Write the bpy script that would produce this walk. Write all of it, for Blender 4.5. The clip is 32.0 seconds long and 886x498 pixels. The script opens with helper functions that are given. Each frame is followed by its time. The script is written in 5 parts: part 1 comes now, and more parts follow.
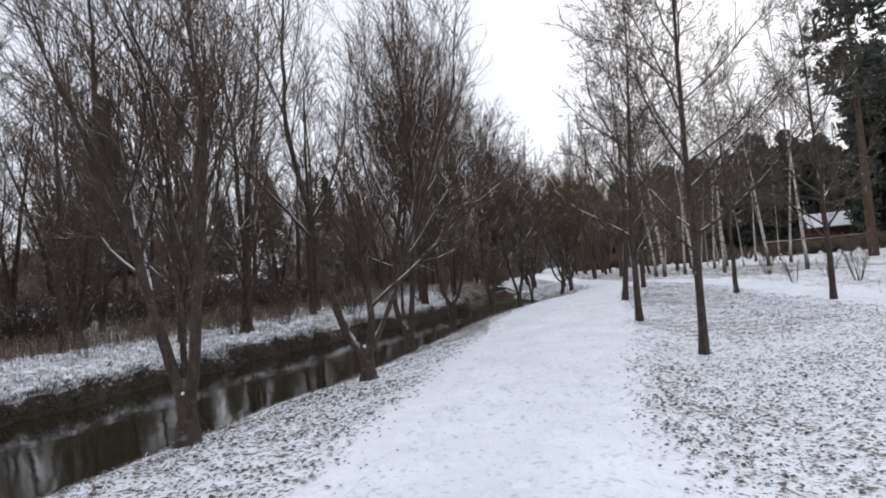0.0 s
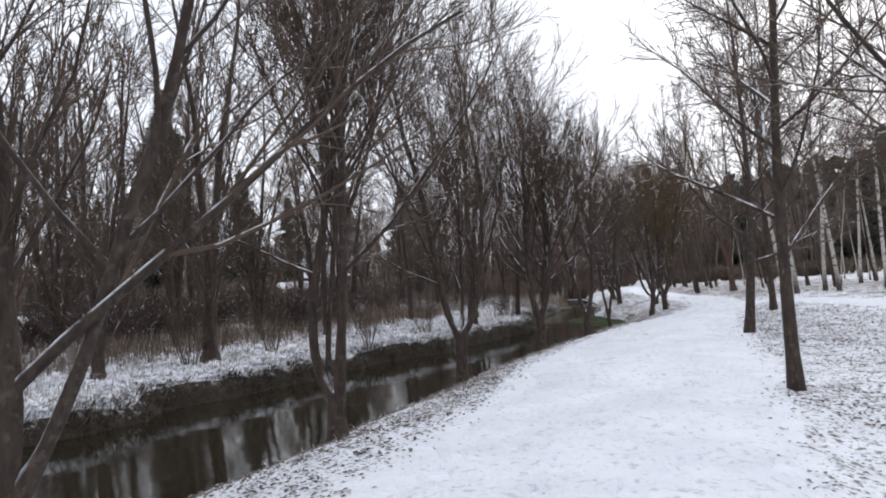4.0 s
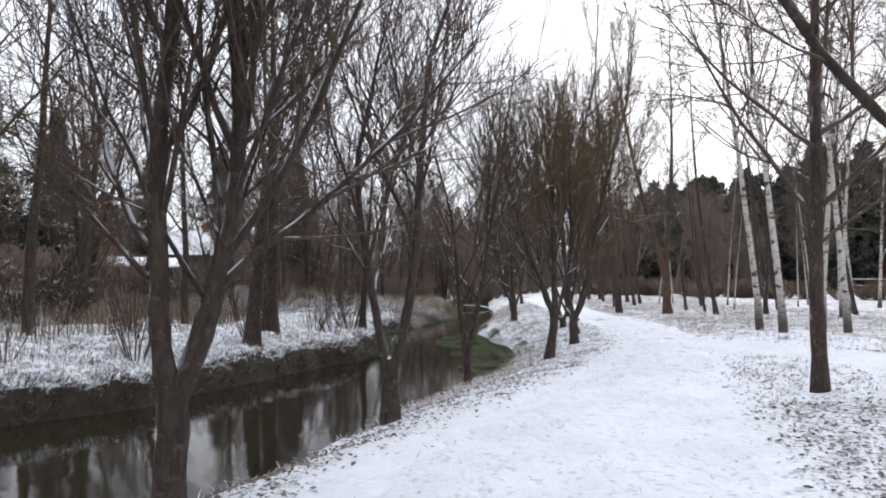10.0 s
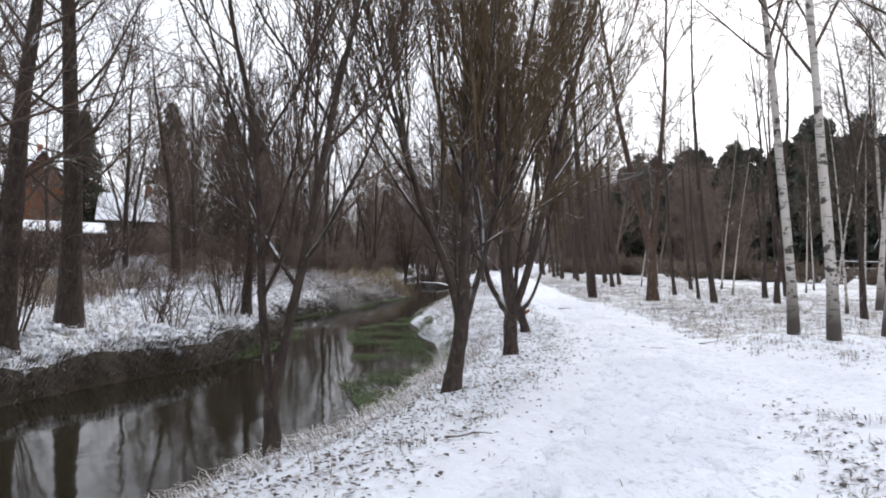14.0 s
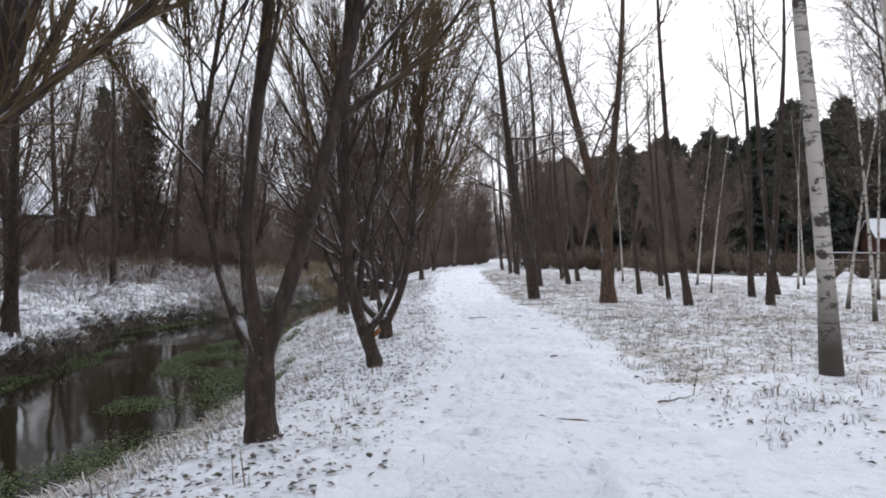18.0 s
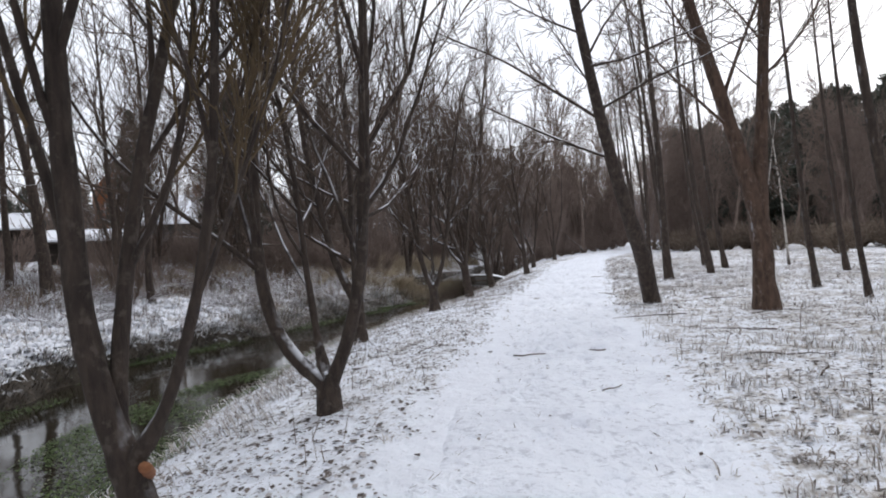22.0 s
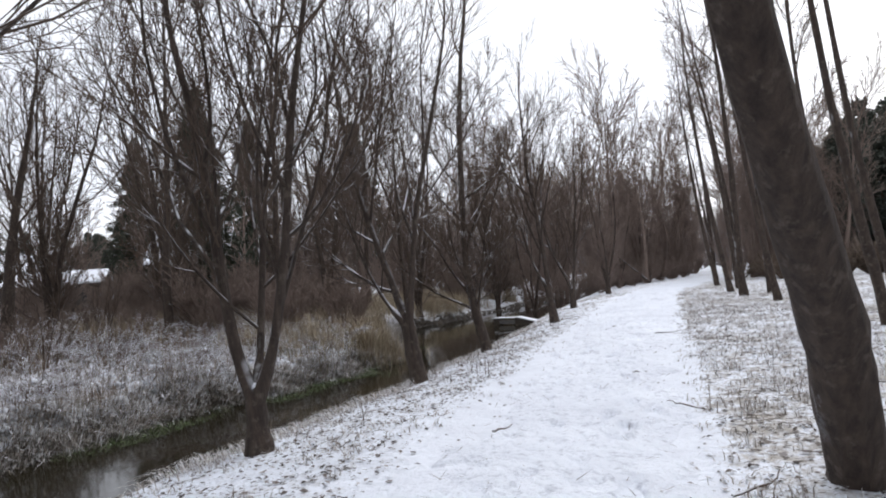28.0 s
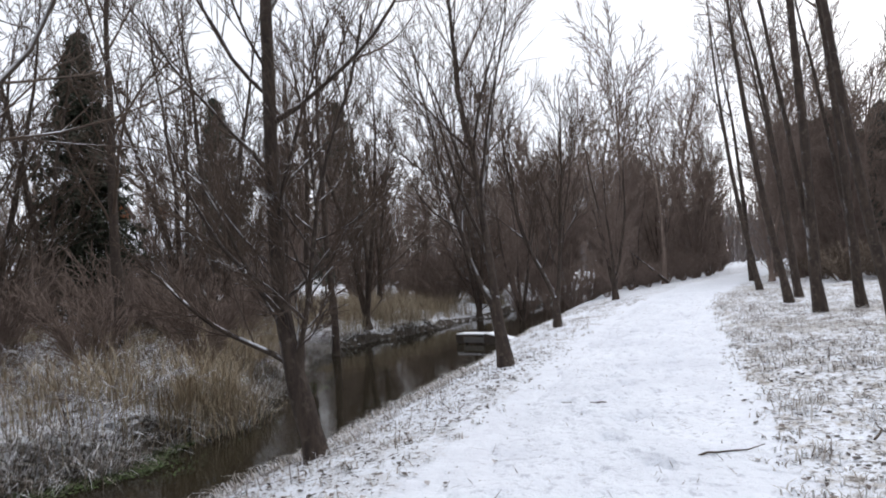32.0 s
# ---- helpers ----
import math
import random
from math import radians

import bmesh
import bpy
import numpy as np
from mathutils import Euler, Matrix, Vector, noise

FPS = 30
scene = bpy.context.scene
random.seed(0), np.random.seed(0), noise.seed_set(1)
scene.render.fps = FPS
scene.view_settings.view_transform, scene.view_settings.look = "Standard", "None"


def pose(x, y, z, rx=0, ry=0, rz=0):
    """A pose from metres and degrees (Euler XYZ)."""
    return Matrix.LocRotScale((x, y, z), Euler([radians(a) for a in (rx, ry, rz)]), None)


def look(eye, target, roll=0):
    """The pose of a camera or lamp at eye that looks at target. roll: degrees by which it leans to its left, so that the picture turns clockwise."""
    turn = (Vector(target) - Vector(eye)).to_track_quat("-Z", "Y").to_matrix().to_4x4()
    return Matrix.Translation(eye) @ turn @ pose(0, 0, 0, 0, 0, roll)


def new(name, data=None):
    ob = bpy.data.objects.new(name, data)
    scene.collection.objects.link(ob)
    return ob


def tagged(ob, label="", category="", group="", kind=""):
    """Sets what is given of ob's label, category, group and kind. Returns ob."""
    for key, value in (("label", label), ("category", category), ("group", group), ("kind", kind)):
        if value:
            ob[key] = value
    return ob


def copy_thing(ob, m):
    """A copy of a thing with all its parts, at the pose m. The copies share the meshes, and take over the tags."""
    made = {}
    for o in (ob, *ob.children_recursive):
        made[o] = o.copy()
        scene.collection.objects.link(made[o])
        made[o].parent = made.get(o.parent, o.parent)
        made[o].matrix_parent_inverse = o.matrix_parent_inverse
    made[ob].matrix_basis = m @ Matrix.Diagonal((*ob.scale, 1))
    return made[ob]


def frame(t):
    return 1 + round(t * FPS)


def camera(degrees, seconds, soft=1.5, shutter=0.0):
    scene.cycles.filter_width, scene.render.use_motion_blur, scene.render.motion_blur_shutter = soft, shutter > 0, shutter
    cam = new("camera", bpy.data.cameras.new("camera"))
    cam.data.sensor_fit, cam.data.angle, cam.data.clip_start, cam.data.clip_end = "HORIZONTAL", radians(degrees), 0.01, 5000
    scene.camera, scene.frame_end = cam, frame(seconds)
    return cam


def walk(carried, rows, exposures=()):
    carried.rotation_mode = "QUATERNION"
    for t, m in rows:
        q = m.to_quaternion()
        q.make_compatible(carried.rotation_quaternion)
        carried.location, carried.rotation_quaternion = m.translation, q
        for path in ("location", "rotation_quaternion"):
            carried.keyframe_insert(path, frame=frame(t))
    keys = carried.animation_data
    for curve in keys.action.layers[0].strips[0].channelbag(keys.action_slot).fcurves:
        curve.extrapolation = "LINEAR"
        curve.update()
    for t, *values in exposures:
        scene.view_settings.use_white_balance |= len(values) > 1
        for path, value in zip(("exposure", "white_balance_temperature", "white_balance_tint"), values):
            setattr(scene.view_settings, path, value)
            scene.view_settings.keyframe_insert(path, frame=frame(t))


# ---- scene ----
cam = camera(68.0, 32.0, soft=1.9)
PATH = [
    (0, (1.621, -0.854, 1.512), (1.540, 1.143, 1.581), -5.1),
    (0.5, (1.851, 0.065, 1.507), (1.720, 2.059, 1.574), -3.6),
    (1, (2.034, 1.023, 1.504), (1.835, 3.009, 1.619), -4.4),
    (1.5, (2.250, 2.063, 1.535), (2.005, 4.045, 1.637), -3.8),
    (2, (2.458, 3.072, 1.505), (2.188, 5.050, 1.615), -4.4),
    (2.5, (2.623, 4.117, 1.488), (2.340, 6.095, 1.580), -5.3),
    (3, (2.792, 5.012, 1.429), (2.470, 6.981, 1.557), -4.9),
    (3.5, (2.894, 5.930, 1.397), (2.544, 7.896, 1.511), -4.8),
    (5.5, (3.173, 9.185, 1.606), (2.786, 11.142, 1.760), -1.1),
    (6, (3.269, 10.146, 1.636), (2.853, 12.101, 1.712), 0.3),
    (6.5, (3.383, 10.925, 1.608), (2.949, 12.877, 1.652), 1.4),
    (7, (3.547, 11.903, 1.592), (3.112, 13.850, 1.722), -0.6),
    (7.5, (3.732, 13.229, 1.542), (3.357, 15.188, 1.676), -1.0),
    (8, (3.915, 14.448, 1.479), (3.597, 16.416, 1.634), -1.0),
    (8.5, (4.097, 15.517, 1.517), (3.806, 17.492, 1.633), 1.4),
    (9, (4.274, 16.591, 1.551), (4.018, 18.571, 1.672), 2.6),
    (9.5, (4.475, 17.599, 1.457), (4.287, 19.585, 1.605), 0.5),
    (10, (4.670, 18.485, 1.436), (4.546, 20.479, 1.530), 0.1),
    (10.5, (4.819, 19.503, 1.436), (4.732, 21.500, 1.509), 1.9),
    (11, (5.003, 20.342, 1.435), (4.921, 22.339, 1.500), 3.9),
    (11.5, (5.263, 21.119, 1.357), (5.196, 23.114, 1.490), 2.3),
    (12, (5.471, 21.853, 1.342), (5.450, 23.848, 1.471), 0.0),
    (12.5, (5.566, 22.303, 1.420), (5.478, 24.300, 1.473), 1.5),
    (13, (5.762, 22.990, 1.428), (5.663, 24.988, 1.474), 1.3),
    (13.5, (5.970, 23.727, 1.394), (5.887, 25.720, 1.535), 0.9),
    (14, (6.141, 24.485, 1.395), (6.068, 26.483, 1.413), 1.2),
    (14.5, (6.399, 25.278, 1.365), (6.341, 27.276, 1.424), 0.8),
    (15, (6.637, 26.249, 1.340), (6.669, 28.249, 1.331), 0.7),
    (15.5, (6.907, 27.125, 1.274), (7.051, 29.118, 1.352), -3.7),
    (17.5, (7.879, 29.185, 1.269), (7.907, 31.184, 1.289), 0.0),
    (18, (8.138, 29.809, 1.265), (8.132, 31.809, 1.273), 0.7),
    (18.5, (8.364, 30.321, 1.244), (8.345, 32.319, 1.323), -0.9),
    (19, (8.572, 30.846, 1.247), (8.525, 32.845, 1.280), -0.2),
    (19.5, (8.715, 31.467, 1.254), (8.612, 33.464, 1.267), -0.4),
    (20, (8.893, 32.053, 1.258), (8.701, 34.044, 1.262), -0.4),
    (20.5, (9.075, 32.720, 1.244), (8.813, 34.703, 1.252), -1.5),
    (21, (9.216, 33.413, 1.238), (8.907, 35.389, 1.239), -2.8),
    (21.5, (9.332, 34.103, 1.279), (8.964, 36.069, 1.284), -3.9),
    (22, (9.462, 34.760, 1.334), (9.029, 36.713, 1.313), -2.6),
    (22.5, (9.580, 35.391, 1.341), (9.082, 37.328, 1.340), -3.0),
    (23, (9.695, 36.042, 1.370), (9.141, 37.964, 1.334), -1.0),
    (23.5, (9.737, 36.729, 1.360), (9.144, 38.639, 1.312), -1.2),
    (24, (9.786, 37.339, 1.341), (9.134, 39.229, 1.288), 0.7),
    (24.5, (9.790, 38.099, 1.351), (9.081, 39.969, 1.313), 0.1),
    (25, (9.691, 38.893, 1.341), (8.938, 40.746, 1.294), 0.1),
    (25.5, (9.694, 39.601, 1.316), (8.912, 41.442, 1.332), -2.1),
    (26, (9.501, 40.427, 1.276), (8.821, 42.307, 1.312), -5.4),
    (26.5, (9.485, 41.385, 1.249), (8.936, 43.308, 1.307), -7.0),
    (28.5, (9.642, 44.425, 1.309), (8.996, 46.316, 1.392), -2.6),
    (29, (9.631, 45.345, 1.341), (8.961, 47.229, 1.372), -1.3),
    (29.5, (9.564, 46.372, 1.366), (8.887, 48.253, 1.367), -0.7),
    (30, (9.513, 47.342, 1.407), (8.832, 49.222, 1.363), 0.9),
    (30.5, (9.516, 48.286, 1.406), (8.828, 50.164, 1.395), 0.3),
    (31, (9.447, 49.371, 1.422), (8.770, 51.252, 1.475), -1.6),
    (31.5, (9.420, 50.343, 1.385), (8.754, 52.229, 1.442), -2.8),
    (32, (9.434, 51.183, 1.335), (8.780, 53.072, 1.408), -3.9),
]
walk(cam, [(t, look(eye, target, roll)) for t, eye, target, roll in PATH], [(0, 0.03), (3, 0.15), (6, 0.53), (13, 0.58), (15.3, 0.64), (19, 0.22), (23, 0.29), (25, 0.24), (26, 0.30), (28, 0.34), (32, 0.34)])

# ---- world and light: a bright overcast winter sky ----
world = bpy.data.worlds.new("overcast_sky")
scene.world = world
world.use_nodes = True
wn, wl = world.node_tree.nodes, world.node_tree.links
wn.clear()
sky = wn.new("ShaderNodeTexSky")
sky.sky_type = "NISHITA"
sky.sun_disc = False
sky.sun_elevation, sky.sun_rotation = radians(24), radians(20)
dull = wn.new("ShaderNodeHueSaturation")
dull.inputs["Saturation"].default_value, dull.inputs["Value"].default_value = 0.5, 0.09
cloud = wn.new("ShaderNodeMix")
cloud.data_type = "RGBA"
cloud.inputs[0].default_value = 0.8
veil = wn.new("ShaderNodeTexNoise")
veil.inputs["Scale"].default_value, veil.inputs["Detail"].default_value = 2.2, 5.0
veil_in = wn.new("ShaderNodeTexCoord")
veil_mix = wn.new("ShaderNodeMix")
veil_mix.data_type = "RGBA"
veil_mix.inputs[6].default_value, veil_mix.inputs[7].default_value = (0.80, 0.86, 1.02, 1), (1.06, 1.06, 1.09, 1)
wl.new(veil_in.outputs["Generated"], veil.inputs["Vector"])
wl.new(veil.outputs[0], veil_mix.inputs[0])
wl.new(veil_mix.outputs[2], cloud.inputs[7])
back = wn.new("ShaderNodeBackground")
back.inputs["Strength"].default_value = 1.04
wout = wn.new("ShaderNodeOutputWorld")
wl.new(sky.outputs[0], dull.inputs["Color"])
wl.new(dull.outputs[0], cloud.inputs[6])
wl.new(cloud.outputs[2], back.inputs["Color"])
wl.new(back.outputs[0], wout.inputs[0])
lamp = bpy.data.lights.new("sun", "SUN")
lamp.energy, lamp.angle, lamp.color = 1.1, radians(60), (1.0, 0.97, 0.94)
sun = new("sun", lamp)
sun.matrix_world = look((0, 0, 60), (-12, -40, 0))


# ---- materials ----
def mat(name):
    m = bpy.data.materials.new(name)
    m.use_nodes = True
    nt = m.node_tree
    return m, nt.nodes, nt.links, nt.nodes["Principled BSDF"]


def tex(n, l, scale, detail=6.0, rough=0.6, coords="Object", stretch=None, kind="noise"):
    tc = n.new("ShaderNodeTexCoord")
    out = tc.outputs[coords]
    if stretch:
        mp = n.new("ShaderNodeMapping")
        mp.inputs["Scale"].default_value = stretch
        l.new(out, mp.inputs[0])
        out = mp.outputs[0]
    t = n.new("ShaderNodeTexNoise" if kind == "noise" else "ShaderNodeTexVoronoi")
    t.inputs["Scale"].default_value = scale
    if kind == "noise":
        t.inputs["Detail"].default_value = detail
        t.inputs["Roughness"].default_value = rough
    l.new(out, t.inputs["Vector"])
    return t.outputs[0]


def ramp(n, l, fac, stops):
    r = n.new("ShaderNodeValToRGB")
    e = r.color_ramp.elements
    while len(e) < len(stops):
        e.new(0.5)
    for el, (p, c) in zip(e, stops):
        el.position = p
        el.color = (*c, 1) if len(c) == 3 else c
    l.new(fac, r.inputs[0])
    return r.outputs[0]


def grey(a):
    return (a, a, a)


def mixc(n, l, fac, a, b, blend="MIX"):
    m = n.new("ShaderNodeMix")
    m.data_type, m.blend_type = "RGBA", blend
    for sock, v in ((m.inputs[0], fac), (m.inputs[6], a), (m.inputs[7], b)):
        if isinstance(v, (int, float)):
            sock.default_value = v
        elif isinstance(v, tuple):
            sock.default_value = (*v, 1)
        else:
            l.new(v, sock)
    return m.outputs[2]


def maths(n, l, op, a, b):
    m = n.new("ShaderNodeMath")
    m.operation = op
    m.use_clamp = True
    for sock, v in ((m.inputs[0], a), (m.inputs[1], b)):
        if isinstance(v, (int, float)):
            sock.default_value = v
        else:
            l.new(v, sock)
    return m.outputs[0]


def bump(n, l, p, height, dist, strength=1.0):
    b = n.new("ShaderNodeBump")
    b.inputs["Distance"].default_value, b.inputs["Strength"].default_value = dist, strength
    l.new(height, b.inputs["Height"])
    l.new(b.outputs[0], p.inputs["Normal"])


SNOW = (0.83, 0.85, 0.90)


def snow_path():
    m, n, l, p = mat("trodden_snow")
    a = tex(n, l, 0.9, 8, 0.62)
    b = tex(n, l, 9.0, 6, 0.6)
    c = tex(n, l, 38.0, 3, 0.6)
    col = mixc(n, l, ramp(n, l, a, [(0.35, grey(0)), (0.7, grey(1))]), (0.835, 0.875, 0.945), (0.70, 0.735, 0.81))
    col = mixc(n, l, ramp(n, l, c, [(0.66, grey(0)), (0.74, grey(0.6))]), col, (0.22, 0.185, 0.15))
    col = mixc(n, l, ramp(n, l, tex(n, l, 13.0, 4, 0.6), [(0.56, grey(0)), (0.66, grey(0.7))]), col, (0.49, 0.515, 0.585))
    l.new(col, p.inputs["Base Color"])
    p.inputs["Roughness"].default_value = 0.75
    h = mixc(n, l, 0.5, b, a)
    bump(n, l, p, h, 0.12, 1.0)
    return m


def attr(n, name):
    a = n.new("ShaderNodeAttribute")
    a.attribute_name = name
    return a.outputs["Fac"]


def snow_ground():
    m, n, l, p = mat("thin_snow_over_leaves_and_grass")
    cover, grass = attr(n, "leaf_cover"), attr(n, "grass_cover")
    big = tex(n, l, 0.35, 5, 0.6)
    mid = tex(n, l, 3.2, 8, 0.68)
    fine = tex(n, l, 11.0, 5, 0.62)
    straw = tex(n, l, 16.0, 6, 0.7, stretch=(1, 0.6, 1))
    clean = maths(n, l, "MULTIPLY", maths(n, l, "SUBTRACT", 1.0, cover), 0.30)
    col = mixc(n, l, ramp(n, l, mid, [(0.35, grey(0)), (0.7, grey(1))]), (0.825, 0.865, 0.935), (0.725, 0.755, 0.825))
    wash = maths(n, l, "ADD", maths(n, l, "MULTIPLY", straw, 0.55), maths(n, l, "MULTIPLY", mid, 0.45))
    wash = maths(n, l, "SUBTRACT", maths(n, l, "ADD", wash, maths(n, l, "MULTIPLY", maths(n, l, "SUBTRACT", big, 0.5), 0.5)), clean)
    wash = maths(n, l, "MULTIPLY", ramp(n, l, wash, [(0.47, grey(0)), (0.575, grey(0.75)), (0.70, grey(1))]), grass)
    tan = mixc(n, l, ramp(n, l, tex(n, l, 9.0), [(0.35, grey(0)), (0.65, grey(1))]), (0.24, 0.205, 0.165), (0.50, 0.46, 0.40))
    col = mixc(n, l, wash, col, tan)
    thr = maths(n, l, "ADD", fine, maths(n, l, "MULTIPLY", maths(n, l, "SUBTRACT", mid, 0.5), 0.5))
    thr = maths(n, l, "ADD", thr, maths(n, l, "MULTIPLY", maths(n, l, "SUBTRACT", big, 0.5), 0.35))
    thr = maths(n, l, "SUBTRACT", thr, clean)
    leaf = mixc(n, l, ramp(n, l, tex(n, l, 6.0), [(0.35, grey(0)), (0.65, grey(1))]), (0.055, 0.044, 0.036), (0.17, 0.140, 0.115))
    col = mixc(n, l, ramp(n, l, thr, [(0.592, grey(0)), (0.64, grey(0.9))]), col, leaf)
    spot = maths(n, l, "SUBTRACT", maths(n, l, "ADD", tex(n, l, 21.0, 3, 0.55), maths(n, l, "MULTIPLY", maths(n, l, "SUBTRACT", mid, 0.5), 0.35)), maths(n, l, "MULTIPLY", clean, 0.6))
    col = mixc(n, l, ramp(n, l, spot, [(0.608, grey(0)), (0.648, grey(0.9))]), col, (0.080, 0.067, 0.057))
    l.new(col, p.inputs["Base Color"])
    p.inputs["Roughness"].default_value = 0.85
    bump(n, l, p, mixc(n, l, 0.5, mid, fine), 0.07, 1.0)
    return m


def bark(name, c1, c2, pale, wind):
    """Ridged bark with pale lichen patches, snow on its upper and windward sides."""
    m = plain(name, c1, c2, 16.0, 0.92, 0.035, (1, 1, 0.28), snow=0.6, lo=0.3, hi=0.65, nscale=3.0, wind=wind)
    n, l = m.node_tree.nodes, m.node_tree.links
    p = n["Principled BSDF"]
    was = p.inputs["Base Color"].links[0].from_socket
    lich = ramp(n, l, tex(n, l, 11.0, 5, 0.65), [(0.56, grey(0)), (0.66, grey(0.75))])
    l.new(mixc(n, l, lich, was, pale), p.inputs["Base Color"])
    return m


def plain(name, c1, c2, scale, rough=0.85, bumpd=0.01, stretch=None, snow=0.0, lo=0.4, hi=0.8, nscale=5.0, wind=0.0):
    m, n, l, p = mat(name)
    t = tex(n, l, scale, 8, 0.65, stretch=stretch)
    col = mixc(n, l, ramp(n, l, t, [(0.3, grey(0)), (0.72, grey(1))]), c1, c2)
    if snow:
        g = n.new("ShaderNodeNewGeometry")
        s = n.new("ShaderNodeSeparateXYZ")
        l.new(g.outputs["Normal"], s.inputs[0])
        up = ramp(n, l, s.outputs[2], [(lo, grey(0)), (hi, grey(1))])
        w = ramp(n, l, tex(n, l, nscale, 4, 0.6), [(0.62 - 0.3 * snow, grey(0)), (0.72 - 0.3 * snow, grey(1))])
        if wind:
            dot = n.new("ShaderNodeVectorMath")
            dot.operation = "DOT_PRODUCT"
            dot.inputs[1].default_value = (-0.80, -0.30, 0.52)
            l.new(g.outputs["Normal"], dot.inputs[0])
            side = ramp(n, l, dot.outputs["Value"], [(0.55, grey(0)), (0.95, grey(1))])
            rag = ramp(n, l, tex(n, l, 7.0, 5, 0.7, stretch=(1, 1, 0.35)), [(0.64 - wind, grey(0)), (0.72 - wind, grey(0.6))])
            w2 = maths(n, l, "MULTIPLY", side, rag)
            col = mixc(n, l, w2, col, SNOW)
        col = mixc(n, l, maths(n, l, "MULTIPLY", up, w), col, SNOW)
    l.new(col, p.inputs["Base Color"])
    p.inputs["Roughness"].default_value = rough
    if bumpd:
        bump(n, l, p, t, bumpd)
    return m


def birch_bark():
    m, n, l, p = mat("birch_bark")
    t = tex(n, l, 4.2, 6, 0.68, stretch=(1.0, 1.0, 1.25))
    scar = tex(n, l, 8.0, 3, 0.5, stretch=(0.6, 0.6, 4.0))
    big = tex(n, l, 1.3, 4, 0.6)
    col = mixc(n, l, big, (0.66, 0.62, 0.57), (0.40, 0.36, 0.32))
    col = mixc(n, l, ramp(n, l, scar, [(0.62, grey(0)), (0.66, grey(0.8))]), col, (0.10, 0.085, 0.07))
    col = mixc(n, l, ramp(n, l, t, [(0.545, grey(0)), (0.585, grey(0.95))]), col, (0.055, 0.044, 0.036))
    tc = n.new("ShaderNodeTexCoord")
    sx = n.new("ShaderNodeSeparateXYZ")
    l.new(tc.outputs["Object"], sx.inputs[0])
    old = ramp(n, l, maths(n, l, "ADD", maths(n, l, "MULTIPLY", sx.outputs[2], 0.8), maths(n, l, "SUBTRACT", t, 0.5)), [(0.2, grey(1)), (0.9, grey(0))])
    col = mixc(n, l, old, col, (0.075, 0.062, 0.052))
    l.new(col, p.inputs["Base Color"])
    p.inputs["Roughness"].default_value = 0.8
    bump(n, l, p, t, 0.015)
    return m


def water_mat():
    m, n, l, p = mat("still_brown_water")
    p.inputs["Base Color"].default_value = (0.020, 0.017, 0.011, 1)
    p.inputs["Roughness"].default_value = 0.06
    p.inputs["IOR"].default_value = 1.33
    t = tex(n, l, 1.6, 3, 0.5, stretch=(1.0, 0.6, 1.0))
    bump(n, l, p, t, 0.02, 0.35)
    return m


def island(name, stops, rough=0.8):
    m, n, l, p = mat(name)
    g = n.new("ShaderNodeNewGeometry")
    l.new(ramp(n, l, g.outputs["Random Per Island"], stops), p.inputs["Base Color"])
    p.inputs["Roughness"].default_value = rough
    return m


M_PATH, M_GROUND = snow_path(), snow_ground()
M_EARTH = plain("dark_wet_bank_earth", (0.022, 0.017, 0.012), (0.075, 0.055, 0.036), 7.0, 0.8, 0.06, snow=0.25, lo=0.55, hi=0.85)
M_BED = plain("stream_bed_mud", (0.02, 0.016, 0.01), (0.05, 0.04, 0.026), 5.0)
M_WATER = water_mat()
M_BARK = bark("grey_brown_bark", (0.022, 0.015, 0.012), (0.085, 0.061, 0.046), (0.115, 0.093, 0.075), 0.06)
M_BARK_RED = bark("reddish_brown_bark", (0.040, 0.024, 0.017), (0.145, 0.090, 0.062), (0.170, 0.125, 0.095), 0.05)
M_TWIG = plain("dark_twigs", (0.060, 0.041, 0.030), (0.115, 0.081, 0.059), 3.0, 0.9, 0, snow=0.20, lo=0.2, hi=0.5, nscale=2.5)
M_TWIG_OCHRE = plain("ochre_brown_willow_twigs", (0.080, 0.053, 0.027), (0.155, 0.108, 0.056), 3.0, 0.9, 0, snow=0.2, lo=0.2, hi=0.5, nscale=3.0)
# Grey-brown lightened to put distance haze into far trees, willows and thickets.
M_TWIG_HAZED = plain("grey_brown_hazed_distant_twigs", (0.132, 0.094, 0.076), (0.240, 0.184, 0.155), 2.0, 0.9, 0)
# The pale greyish end of this range paints in the haze of distance.
M_RIM = island("painted_haze_distant_woodland", [(0.0, (0.082, 0.063, 0.055)), (0.6, (0.15, 0.122, 0.110)), (1.0, (0.22, 0.205, 0.205))])
M_BIRCH = birch_bark()
M_NEEDLE = plain("dark_spruce_needles", (0.020, 0.024, 0.015), (0.052, 0.060, 0.036), 4.0, 0.8, 0, snow=0.02, lo=0.7, hi=0.98)
M_PINE = plain("dark_pine_needles", (0.034, 0.040, 0.031), (0.080, 0.090, 0.068), 3.0, 0.8, 0, snow=0.12, lo=0.6, hi=0.95)
M_LEAF = island("fallen_brown_leaves", [(0.0, (0.040, 0.032, 0.030)), (0.5, (0.088, 0.070, 0.062)), (0.8, (0.18, 0.150, 0.135)), (1.0, (0.46, 0.44, 0.44))])
M_GRASS = island("dead_grass_blades", [(0.0, (0.20, 0.165, 0.14)), (0.35, (0.36, 0.32, 0.285)), (0.6, (0.58, 0.56, 0.54)), (1.0, (0.82, 0.84, 0.88))])
